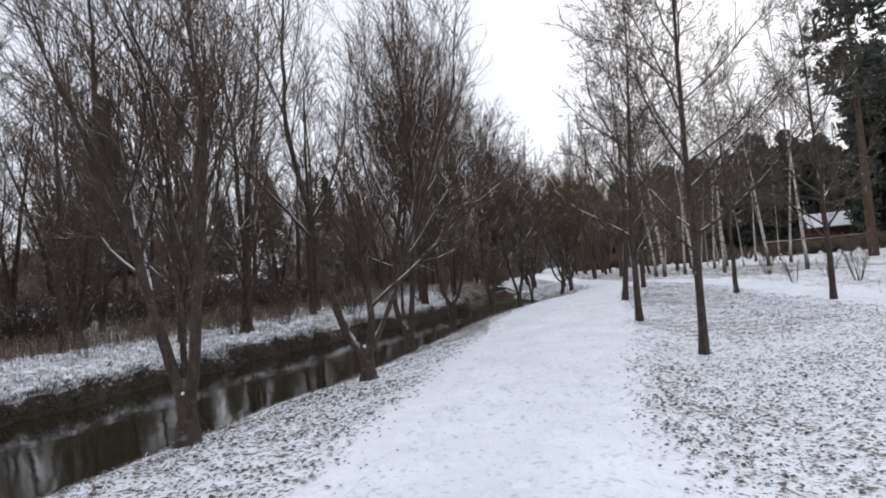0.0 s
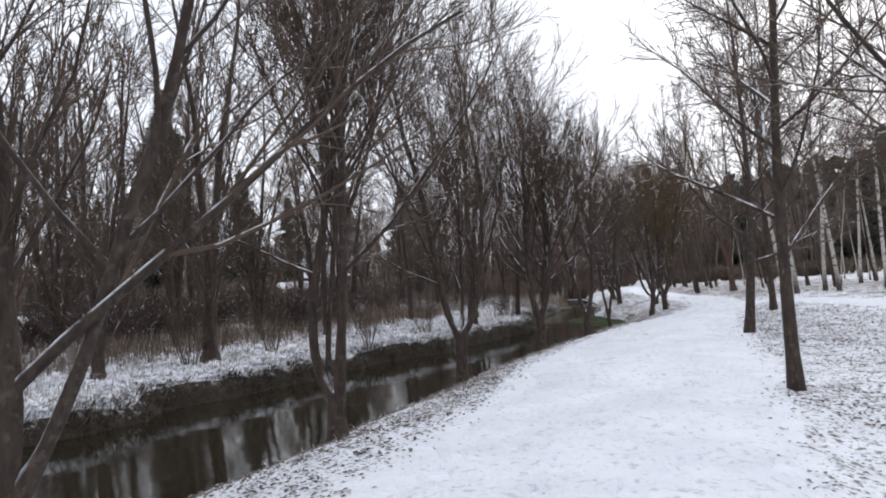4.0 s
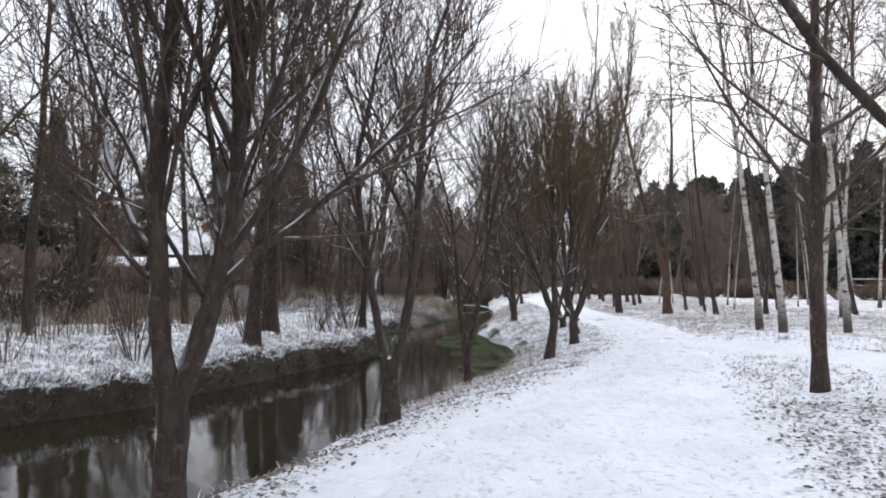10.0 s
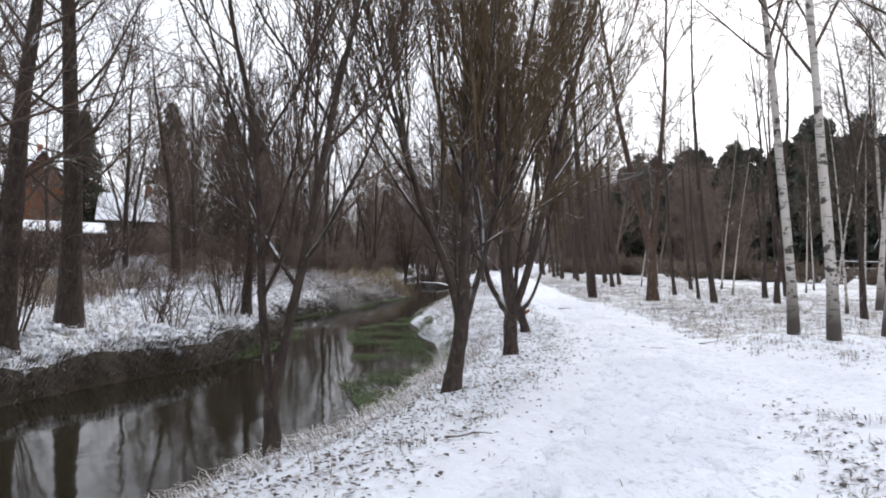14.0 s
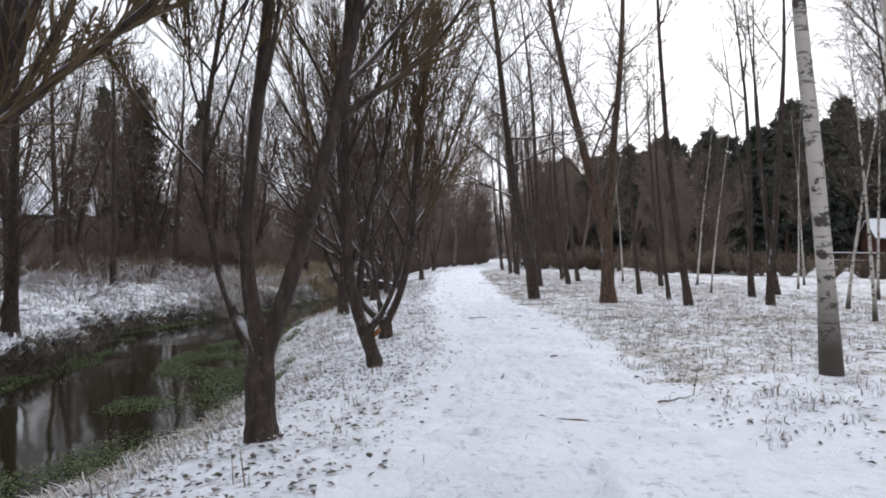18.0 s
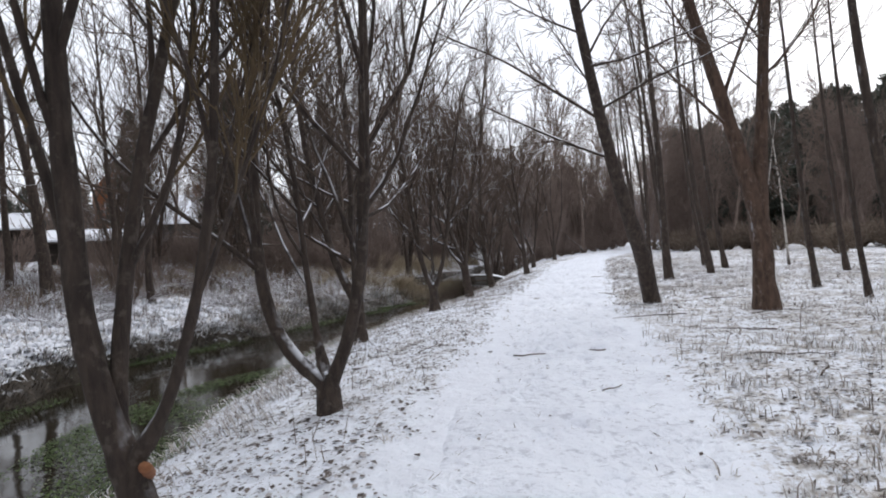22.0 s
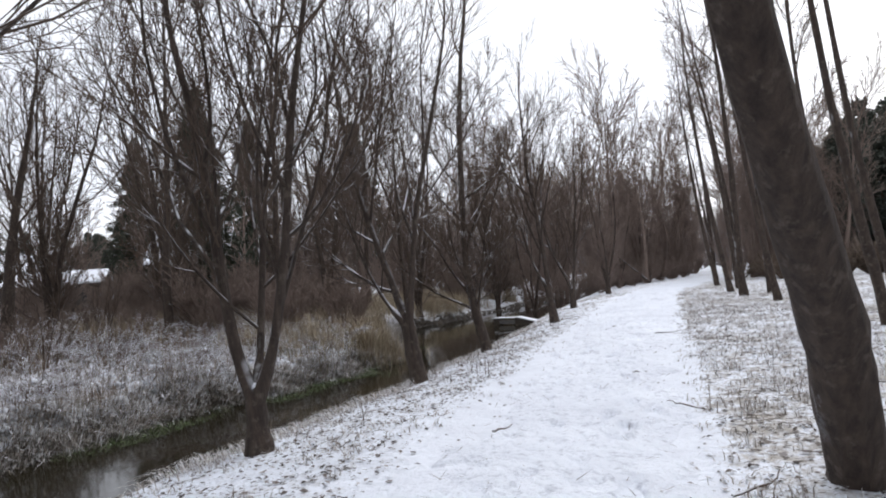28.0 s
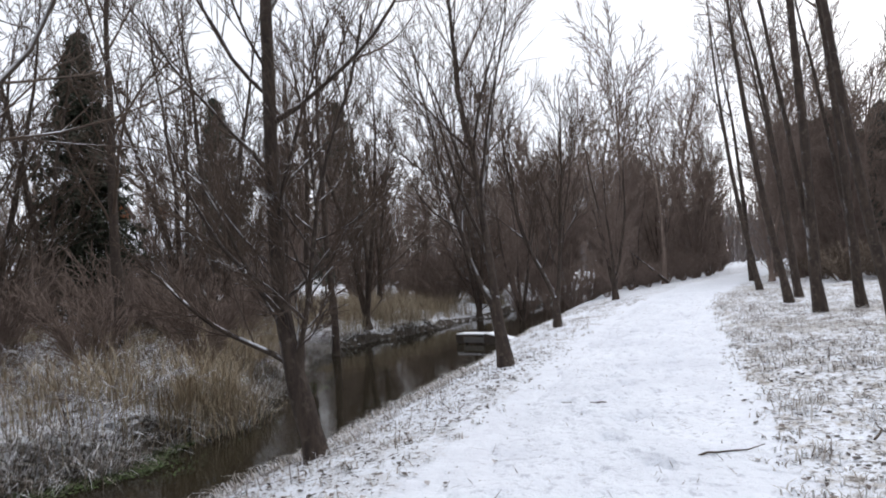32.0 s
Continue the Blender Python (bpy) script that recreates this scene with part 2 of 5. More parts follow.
M_TUFT = island("snow_laden_grass", [(0.0, (0.30, 0.27, 0.23)), (0.25, (0.62, 0.62, 0.64)), (0.5, (0.80, 0.82, 0.87)), (1.0, (0.86, 0.88, 0.93))])
M_BANK = island("brown_bank_grass", [(0.0, (0.085, 0.065, 0.052)), (0.4, (0.19, 0.158, 0.130)), (0.65, (0.34, 0.31, 0.275)), (1.0, (0.74, 0.76, 0.80))])
M_SEDGE = island("dark_wet_bank_sedge", [(0.0, (0.016, 0.013, 0.010)), (0.6, (0.045, 0.035, 0.026)), (0.93, (0.10, 0.08, 0.06)), (1.0, (0.36, 0.33, 0.29))])
M_REED = island("straw_coloured_reeds", [(0.0, (0.17, 0.125, 0.080)), (0.6, (0.30, 0.24, 0.16)), (1.0, (0.43, 0.37, 0.27))])
M_WEED = island("brown_weed_stalks", [(0.0, (0.075, 0.052, 0.038)), (0.7, (0.17, 0.125, 0.090)), (1.0, (0.30, 0.25, 0.20))])
M_GREEN = island("green_water_plants", [(0.0, (0.044, 0.038, 0.022)), (0.2, (0.034, 0.052, 0.014)), (0.55, (0.052, 0.086, 0.021)), (0.92, (0.086, 0.134, 0.034)), (1.0, (0.22, 0.22, 0.17))], 0.9)
M_BRUSH = plain("purple_brown_brush_stems", (0.065, 0.043, 0.038), (0.135, 0.094, 0.080), 3.0, 0.9, 0, snow=0.85, lo=0.1, hi=0.4, nscale=4.0)
M_BRUSHDARK = plain("dark_brown_briar_stems", (0.048, 0.032, 0.027), (0.105, 0.071, 0.058), 3.0, 0.9, 0, snow=0.35, lo=0.3, hi=0.6, nscale=4.0)
M_PLANK = plain("weathered_dark_planks", (0.03, 0.024, 0.02), (0.085, 0.066, 0.052), 6.0, 0.85, 0.01, (1, 1, 8))
M_ORANGE = plain("orange_brown_timber_wall", (0.20, 0.075, 0.030), (0.30, 0.125, 0.055), 3.0, 0.8, 0.01, (1, 1, 12))
M_REDWALL = plain("dull_red_timber_wall", (0.11, 0.036, 0.026), (0.17, 0.06, 0.042), 3.0, 0.8, 0.01, (12, 12, 1))
M_ROOFSNOW = plain("snow_on_roof", (0.72, 0.745, 0.80), (0.82, 0.845, 0.895), 1.5, 0.8, 0.05)
M_DARKGLASS = plain("dark_window_glass", (0.02, 0.023, 0.028), (0.03, 0.034, 0.04), 1.0, 0.1, 0)
M_GREYWALL = plain("grey_board_wall", (0.10, 0.095, 0.09), (0.17, 0.16, 0.15), 3.0, 0.85, 0.01, (1, 1, 10))

# ---- the plan: stream, banks and path along y ----
RIGHT_EDGE = ([-40, -10, 0, 6, 9, 12, 16, 19.5, 23, 26, 28.5, 31, 34, 36.5, 40, 42.5, 45, 47, 50, 54.5, 60, 66, 75, 90, 130],
              [-14, -6.5, -4.8, -3.2, -2.3, -1.2, -0.2, 0.6, 1.6, 2.7, 3.6, 4.5, 5.4, 5.8, 5.6, 5.0, 4.6, 4.6, 5.0, 5.4, 5.6, 5.4, 5.2, 5.6, 8])
LEFT_EDGE = ([-40, -10, 0, 6, 10, 15, 19.5, 23.5, 28, 31, 33.5, 37, 41, 45, 48, 51, 54, 57, 59.5, 62, 66, 70, 75, 90, 130],
             [-21, -13.5, -11.5, -9.8, -8.8, -7.6, -6.0, -4.3, -2.6, -1.0, 0.2, 1.0, 1.4, 0.6, 0.4, 1.1, 1.6, 2.4, 3.0, 1.8, 0.2, -0.8, 0.6, 2.4, 5])
PATH_L = ([-40, -10, 3, 5, 9, 15, 19, 24, 28, 31, 34, 38, 42, 46, 55, 68, 75, 82, 87, 95, 110, 150],
          [-4, -1.2, 0.4, 0.6, 1.2, 2.1, 2.6, 3.95, 5.9, 7.12, 8.08, 8.5, 8.42, 8.05, 7.95, 8.1, 8.7, 9.9, 10.9, 12.8, 17, 30])
PATH_R = ([-40, -10, 3, 5, 9, 15, 19, 24, 28, 31, 34, 38, 42, 46, 50, 55, 68, 75, 82, 87, 95, 110, 150],
          [-1.5, 1.0, 2.6, 2.8, 3.6, 5.0, 5.8, 6.9, 7.9, 8.95, 9.8, 10.0, 9.9, 9.75, 9.65, 9.75, 9.9, 10.6, 11.8, 12.8, 14.7, 19, 32])
SIDE = ([-30, 0, 10, 18, 24, 29, 32, 34.5], [20, 14.5, 12.8, 12.0, 11.5, 10.6, 9.9, 9.3])
WATER_Z = -0.85


def at_y(table, y):
    return np.interp(y, table[0], table[1])


_lat = np.random.RandomState(5).rand(64, 64)


def vnoise(x, y, size, shift=0.0):
    u, v = np.asarray(x) / size + shift, np.asarray(y) / size + shift * 1.7
    iu, iv = np.floor(u).astype(int), np.floor(v).astype(int)
    fu, fv = u - iu, v - iv
    fu, fv = fu * fu * (3 - 2 * fu), fv * fv * (3 - 2 * fv)
    g = lambda a, b: _lat[a % 64, b % 64]
    return (g(iu, iv) * (1 - fu) + g(iu + 1, iv) * fu) * (1 - fv) + (g(iu, iv + 1) * (1 - fu) + g(iu + 1, iv + 1) * fu) * fv - 0.5


def left_x(y):
    return at_y(LEFT_EDGE, y) + 0.7 * vnoise(y, 0 * y, 2.3) + 0.45 * vnoise(y, 0 * y, 0.8, 3.0)


def right_x(y):
    return at_y(RIGHT_EDGE, y) - 0.25 + 0.22 * vnoise(y, 0 * y, 1.6, 7.0)


def ground_z(x, y):
    x, y = np.asarray(x, float), np.asarray(y, float)
    lx, rx, pl, pr = left_x(y), right_x(y), at_y(PATH_L, y), at_y(PATH_R, y)
    s, d = lx - x, x - rx
    w = np.interp(y, [44, 52], [0.32, 1.0])
    zl = np.interp(s / w, [-1.2, -0.25, 0, 0.3, 0.75, 1.3, 2.4, 4.0], [-1.3, -1.05, -0.9, -0.68, -0.50, -0.38, -0.27, -0.2])
    zl = zl + np.interp(s, [0.5, 3, 10, 30, 70, 150, 600], [0, 0.05, 0.3, 1.3, 2.6, 3.5, 4.5])
    zl = zl + (0.16 * vnoise(x, y, 1.9) + 0.26 * vnoise(x, y, 0.6, 2.0) + 0.10 * vnoise(x, y, 0.25, 5.0)) * np.clip(s / 0.3, 0, 1) * np.interp(s, [3, 12], [1, 0.6])
    span = np.maximum(pl - rx, 1.2)
    zr = np.interp(d, [-0.9, -0.2, 0, 0.12, 0.3, 0.8], [-1.3, -1.0, -0.85, -0.66, -0.52, -0.34])
    up = np.clip((d - 0.8) / np.maximum(span - 0.8, 0.3), 0, 1)
    zr = zr + np.where(d > 0.8, 0.34 * up * (2 - up), 0)
    off = np.clip(x - pr, 0, None)
    zr = zr + np.interp(off, [0, 0.4, 2, 6, 40, 600], [0, 0.01, 0.03, 0.05, 0.2, 0.5])
    zr = zr + np.interp(y, [-20, 10, 16, 22, 26.5, 36, 46, 60], [-0.35, -0.33, -0.25, -0.06, 0.16, 0.14, 0.03, 0]) * np.clip(off / 1.3, 0, 1) * np.interp(off, [0, 12, 40], [1, 1, 0])
    rough = np.clip(np.maximum(pl - x, x - pr) / 0.5, 0.12, 1) * np.clip(d / 0.3, 0, 1)
    zr = zr + (0.07 * vnoise(x, y, 1.7, 9.0) + 0.05 * vnoise(x, y, 0.45, 4.0)) * rough
    mid = (lx + rx) / 2
    return np.where(x < mid, zl, zr)


def gz(x, y):
    return float(ground_z(x, y))


def link(name, verts, faces, material, parent=None, label="", smooth=False, kind="", category=""):
    me = bpy.data.meshes.new(name)
    verts = np.asarray(verts, np.float32).reshape(-1, 3)
    faces = np.asarray(faces, np.int32)
    k = faces.shape[1]
    me.vertices.add(len(verts))
    me.vertices.foreach_set("co", verts.ravel())
    me.loops.add(faces.size)
    me.loops.foreach_set("vertex_index", faces.ravel())
    me.polygons.add(len(faces))
    me.polygons.foreach_set("loop_start", np.arange(0, faces.size, k, dtype=np.int32))
    me.polygons.foreach_set("loop_total", np.full(len(faces), k, np.int32))
    if smooth:
        me.polygons.foreach_set("use_smooth", np.ones(len(faces), bool))
    for one in material if isinstance(material, (list, tuple)) else [material]:
        me.materials.append(one)
    me.update(calc_edges=True)
    ob = new(name, me)
    if parent is not None:
        ob.parent = parent
    return tagged(ob, label, category, kind=kind)


def grid_faces(rows, cols):
    i = np.arange((rows - 1) * (cols - 1))
    a = (i // (cols - 1)) * cols + i % (cols - 1)
    return np.stack([a, a + 1, a + cols + 1, a + cols], 1)


def spread(*some):
    return np.concatenate([np.arange(a, b - 1e-6, c) for a, b, c in some])


# ---- ground, stream and paths ----
GY = np.r_[-500, -250, -120, -60, -35, spread((-20, -8, 1.0), (-8, 76, 0.3), (76, 110, 1.0), (110, 160, 5)), 200, 300, 450, 700]
LA = np.r_[600, 350, 200, 130, 90, 65, 48, 36, 28, 22, 18, 15, 12.5, 10.5, 9, 7.7, 6.6, spread((5.8, 1.2, -0.4)), 1.0, 0.8, 0.62, 0.48, 0.36, 0.25, 0.15, 0.06, 0, -0.12, -0.35]
RB = np.r_[-0.3, -0.1, 0, 0.07, 0.15, 0.25, 0.4, 0.6, 0.8, spread((1.05, 10, 0.3)), 10.5, 11.2, 12, 13, 14.5, 16.5, 19, 22, 26, 32, 40, 55, 80, 130, 220, 380, 600]
gx = []
for yy in GY:
    yc = np.array(yy, float)
    a, b = left_x(yc) - LA, right_x(yc) + RB
    m1, m2 = a[-1] + (b[0] - a[-1]) * 0.33, a[-1] + (b[0] - a[-1]) * 0.66
    gx.append(np.r_[a, m1, m2, b])
gx = np.array(gx)
gyy = np.repeat(GY[:, None], gx.shape[1], 1)
gzz = ground_z(gx, gyy)
cols = gx.shape[1]
gf = grid_faces(len(GY), cols)
ground = link("ground", np.stack([gx, gyy, gzz], -1), gf, [M_GROUND, M_EARTH, M_BED], label="snowy ground with dead leaves and grass poking through", category="ground", kind="structure", smooth=True)
fc = np.arange(len(gf)) % (cols - 1)
first_bank, bed0, bed1 = len(LA) - 7, len(LA) - 3, len(LA) + 3
which = np.zeros(len(gf), np.int32)
which[(fc >= first_bank) & (fc < bed0)] = 1
which[(fc >= bed0) & (fc < bed1)] = 2
which[(fc >= bed1) & (fc < bed1 + 2)] = 1
ground.data.polygons.foreach_set("material_index", which)
# leaves and grass lie thick away from the trodden paths
off_path = np.maximum(at_y(PATH_L, gyy) - gx, gx - at_y(PATH_R, gyy))
cov = np.clip((off_path + 0.08) / 0.45, 0, 1)
cov *= np.where(gyy < 35, np.clip((np.abs(gx - at_y(SIDE, gyy)) - 0.6) / 0.8, 0, 1), 1)
cov *= np.where((gyy > 26) & (gyy < 36) & (gx > at_y(PATH_L, gyy)) & (gx < 13), 0.72, 1)
cov *= np.where((gyy > 33) & (gx < at_y(PATH_L, gyy)) & (gx > right_x(gyy)), 0.9, 1)
cov *= np.where((gx < at_y(PATH_L, gyy)) & (gx > right_x(gyy)), np.interp(gyy, [20, 25, 33, 38], [1.0, 0.72, 0.72, 1.0]), 1)
over = gx < (left_x(gyy) + right_x(gyy)) / 2
gra = np.where(over, 0.7, np.interp(gyy, [22, 34], [0.15, 1.0])) * np.where(~over & (gx < at_y(PATH_L, gyy)), 0.4, 1)
for nm, val in (("leaf_cover", cov), ("grass_cover", gra)):
    at = ground.data.attributes.new(nm, "FLOAT", "POINT")
    at.data.foreach_set("value", val.astype(np.float32).ravel())

wy = np.r_[-120, -40, spread((-20, 100, 2.0)), 130]
wx = np.stack([left_x(wy) - 0.25, (left_x(wy) + right_x(wy)) / 2, right_x(wy) + 0.2], 1)
link("stream_water", np.stack([wx, np.repeat(wy[:, None], 3, 1), np.full(wx.shape, WATER_Z)], -1), grid_faces(len(wy), 3), M_WATER, label="still dark brown water of a narrow stream", category="water", kind="structure")


def strip(name, y, xl, xr, n, lift, label, prints):
    """A trodden strip with boot prints pressed into it. prints: rows of (along the width, y, depth)."""
    t = np.linspace(0, 1, n)
    x = xl[:, None] + (xr - xl)[:, None] * t
    yy = np.repeat(y[:, None], n, 1)
    z = ground_z(x, yy) + lift * np.sin(np.pi * t) ** 0.35 - 0.018 + 0.02 * vnoise(x, yy, 0.5, 6.0) + 0.018 * vnoise(x, yy, 0.23, 1.0)
    for across, fy, deep, turn in prints:
        a, b = np.searchsorted(y, fy - 0.35), np.searchsorted(y, fy + 0.35)
        if b - a < 2:
            continue
        fx = np.interp(fy, y, xl) + across * np.interp(fy, y, xr - xl)
        dx, dy = x[a:b] - fx, yy[a:b] - fy
        u, v = dx * math.cos(turn) + dy * math.sin(turn), dy * math.cos(turn) - dx * math.sin(turn)
        q = (u / 0.075) ** 2 + (v / 0.15) ** 2
        z[a:b] += deep * (0.35 * np.exp(-((q - 2.2) / 1.1) ** 2) - np.exp(-q ** 1.5))
    return link(name, np.stack([x, yy, z], -1), grid_faces(len(y), n), M_PATH, label=label, category="path", kind="structure", smooth=True)


py = spread((-30, -4, 1.0), (-4, 78, 0.07), (78, 150, 1.0))
wob = lambda s: 0.35 * vnoise(py, 0 * py, 1.3, s) + 0.3 * vnoise(py, 0 * py, 0.35, s + 2)
fr = random.Random(77)
steps = []
for lane, way in ((0.35, 1), (0.55, -1), (0.72, 1), (0.22, -1)):
    fy, sd = -3.0 + fr.random(), 1
    while fy < 77:
        fy += fr.uniform(0.55, 0.8)
        sd = -sd
        if fr.random() < 0.75:
            steps.append((lane + 0.05 * sd + 0.10 * math.sin(fy * 0.31 + lane * 9) + fr.gauss(0, 0.03), fy, fr.uniform(0.03, 0.08), fr.gauss(0, 0.25)))
for q in range(260):
    steps.append((fr.random(), fr.uniform(-3, 77), fr.uniform(0.015, 0.05), fr.uniform(0, 3)))
strip("path_main", py, at_y(PATH_L, py) + 0.1 + wob(1.0), at_y(PATH_R, py) + 0.12 + wob(11.0), 36, 0.06, "footpath of trodden clean white snow beside the stream", steps)
sy = spread((-30, 0, 1.0), (0, 33.4, 0.2))
sxc = at_y(SIDE, sy)
strip("path_side", sy, sxc - 0.75 + 0.4 * vnoise(sy, 0 * sy, 0.8, 5.0), sxc + 0.8 + 0.4 * vnoise(sy, 0 * sy, 0.8, 8.0), 9, 0.045, "side footpath of trodden snow joining the main path", ())


# ---- trees ----
def unit(v):
    return v / np.maximum(np.linalg.norm(v, axis=-1, keepdims=True), 1e-9)


def lines(rng, start, way, length, n, wander, up):
    """Wandering polylines from start points: (B,3), (B,3), (B,) to (B,n,3)."""
    pts = [start]
    d = unit(way)
    step = (length / (n - 1))[:, None]
    for _ in range(n - 1):
        d = unit(d + rng.normal(0, wander, d.shape) + np.array([0, 0, up]))
        pts.append(pts[-1] + d * step)
    return np.stack(pts, 1)


def bowed(rng, start, first, last, length, n, wander, ease):
    """One stem that leaves along first and bends over to last within about ease metres."""
    s = np.linspace(0, length, n)[:-1, None]
    d = unit(last + (first - last) * np.exp(-s / ease) + np.cumsum(rng.normal(0, wander * 0.6, (n - 1, 3)), 0) * np.array([1, 1, 0.2]))
    return np.concatenate([start, start + np.cumsum(d * (length / (n - 1)), 0)])


def taper(r0, r1, n, power=1.0):
    t = np.linspace(0, 1, n) ** power
    return r0[:, None] * (1 - t) + r1[:, None] * t


def sprout(rng, pts, rad, length, m, t0, t1, ang, ratio, n, wander, up, tip, fall=0.6, thick=0.6, var=0.25, gold=2.4):
    """m side shoots on each polyline. Returns points, radii and lengths of the shoots."""
    B, N = pts.shape[:2]
    t = t0 + (t1 - t0) * (np.arange(m)[None] + rng.rand(B, m)) / m
    f = np.clip(t * (N - 1), 0, N - 1.001)
    i = f.astype(int)
    w = (f - i)[..., None]
    b = np.arange(B)[:, None]
    p = pts[b, i] * (1 - w) + pts[b, i + 1] * w
    r = rad[b, i] * (1 - w[..., 0]) + rad[b, i + 1] * w[..., 0]
    tan = unit(pts[b, i + 1] - pts[b, i])
    az = (np.arange(m) * gold)[None] + rng.rand(B, 1) * 6.28 + rng.normal(0, 0.5, (B, m))
    ref = np.where(np.abs(tan[..., 2:]) > 0.95, np.array([1.0, 0, 0]), np.array([0, 0, 1.0]))
    u = unit(np.cross(tan, ref))
    v = np.cross(tan, u)
    an = ang * (1 + rng.normal(0, var, (B, m)))[..., None]
    d = np.cos(an) * tan + np.sin(an) * (np.cos(az)[..., None] * u + np.sin(az)[..., None] * v)
    ln = length[:, None] * ratio * (1 - fall * t) * rng.uniform(0.65, 1.25, (B, m))
    out = lines(rng, p.reshape(-1, 3), d.reshape(-1, 3), ln.ravel(), n, wander, up)
    r0 = np.maximum(np.minimum(r * thick, 0.0095 * ln + 0.003), tip * 1.2).ravel()
    return out, taper(r0, np.full(len(r0), tip), n), ln.ravel()


def tubes(pts, rad, k):
    B, N = pts.shape[:2]
    tan = unit(np.gradient(pts, axis=1))
    mean = unit(tan.mean(1, keepdims=True))
    ref = np.where(np.abs(mean[..., 2:]) > 0.9, np.array([1.0, 0, 0]), np.array([0, 0, 1.0]))
    u = unit(np.cross(tan, np.broadcast_to(ref, tan.shape)))
    v = np.cross(tan, u)
    a = np.arange(k) / k * 2 * np.pi
    ring = np.cos(a)[None, None, :, None] * u[:, :, None] + np.sin(a)[None, None, :, None] * v[:, :, None]
    verts = (pts[:, :, None] + ring * rad[:, :, None, None]).reshape(-1, 3)
    j = np.arange(B * (N - 1) * k)
    c, seg, br = j % k, (j // k) % (N - 1), j // (k * (N - 1))
    base = (br * N + seg) * k
    return verts, np.stack([base + c, base + (c + 1) % k, base + k + (c + 1) % k, base + k + c], 1)


def joined(some):
    vs, fs, n = [], [], 0
    for v, f in some:
        vs.append(v)
        fs.append(f + n)
        n += len(v)
    return np.concatenate(vs), np.concatenate(fs)


def tree(name, seed, stems, bark, twig, label, levels, base_h=0.0, base_r=0.12, lean=(0, 0), category="tree", sides=9, stem_wander=0.05, stem_up=0.05, flare=1.35, knots=True, near=False, tip=0.10, fall=0.6, extra=(), cap=False):
    """A bare tree at the origin. stems: rows of (dx, dy, dz, length, radius), starting where the base ends,
    and where a stem bends, the slopes (dx, dy) that it ends with.
    levels: rows of (shoots, t0, t1, angle, ratio, points, wander, up, tip, sides)."""
    rng = np.random.RandomState(seed)
    top = np.array([lean[0] * base_h, lean[1] * base_h, base_h])
    root = new(name)
    tagged(root, label, category)
    pts_all, rad_all, len_all = [], [], []
    for q, (dx, dy, dz, ln, r0, *bend) in enumerate(stems):
        n = 14
        first = np.array([dx, dy, dz], float)
        last = np.array([*bend, 1.0]) if bend else first
        if base_h > 0:
            tb = np.linspace(-0.3 / base_h, 1, 6)[:, None]
            out = np.array([dx, dy, 0.0]) * base_r * 0.55
            low = tb * top + out * np.clip(tb, 0, 1) + rng.normal(0, 0.008, (6, 3)) * (tb > 0)
            if bend:
                high = bowed(rng, low[-1:], first, last, ln, n, stem_wander, 0.55 if ln < 5 else 0.3 * ln)
            else:
                high = lines(rng, low[-1:], first[None], np.array([ln]), n, stem_wander, stem_up)[0]
            p = np.concatenate([low[:-1], high])[None]
            thick = max(r0 * 1.12, base_r * 0.70)
            rl = thick + (base_r - thick) * (1 - np.clip(tb[:-1, 0], 0, 1)) + base_r * (flare - 1) * np.exp(-np.clip(tb[:-1, 0], 0, 1) * base_h * 8)
            rh = taper(np.array([r0]), np.array([max(r0 * tip, 0.010)]), n, 0.85)
            rh[0, 0], rh[0, 1] = thick, max(rh[0, 1], thick * 0.85)
            r = np.concatenate([rl, rh[0]])[None]
            n = n + 5
        else:
            if bend:
                p = bowed(rng, np.array([[0, 0, -0.25]]), first, last, ln, n, stem_wander, 0.3 * ln)[None]
            else:
                p = lines(rng, np.array([[0, 0, -0.25]]), first[None], np.array([ln]), n, stem_wander, stem_up)
            r = taper(np.array([r0]), np.array([max(r0 * tip, 0.010)]), n, 0.85)
            r[0, 0] *= flare
        fine = 2 * n
        s = np.linspace(0, n - 1.001, fine)
        i = s.astype(int)
        w = (s - i)[:, None]
        pf = (p[0, i] * (1 - w) + p[0, i + 1] * w)[None]
        rf = (r[0, i] * (1 - w[:, 0]) + r[0, i + 1] * w[:, 0])[None]
        if knots:
            rf = rf * (1 + rng.normal(0, 0.035, rf.shape))
        v, f = tubes(pf, rf, sides)
        link("trunk" if q == 0 else "stem", v, f, bark, root, smooth=True)
        pts_all.append(p), rad_all.append(r), len_all.append(ln)
    P, R, L = np.concatenate(pts_all), np.concatenate(rad_all), np.array(len_all, float)
    made = []
    for depth, (m, t0, t1, ang, ratio, n, wan, up, thin, k) in enumerate(levels):
        stem_p, stem_r = P, R
        P, R, L = sprout(rng, P, R, L, m, t0, t1, ang, ratio, n, wan, up, thin, fall if depth == 0 else 0.45, 0.52 if depth == 0 else 0.55)
        if depth == 0 and tip > 0.5:
            # each stem goes on as a tapering leader
            for s in range(len(stem_p)):
                way = unit(stem_p[s, -1] - stem_p[s, -3])
                P = np.concatenate([P, lines(rng, stem_p[s:s + 1, -1] - way * 0.02, way[None], np.array([1.1 * len_all[s]]), n, wan, up * 0.5)])
                R = np.concatenate([R, taper(stem_r[s, -1:] * 0.98, np.array([thin * 2]), n)])
                L = np.r_[L, 1.1 * len_all[s]]
        if depth == 0:
            for s, t, dx, dy, dz, ln, r0 in extra:
                at = int(t * (stem_p.shape[1] - 1))
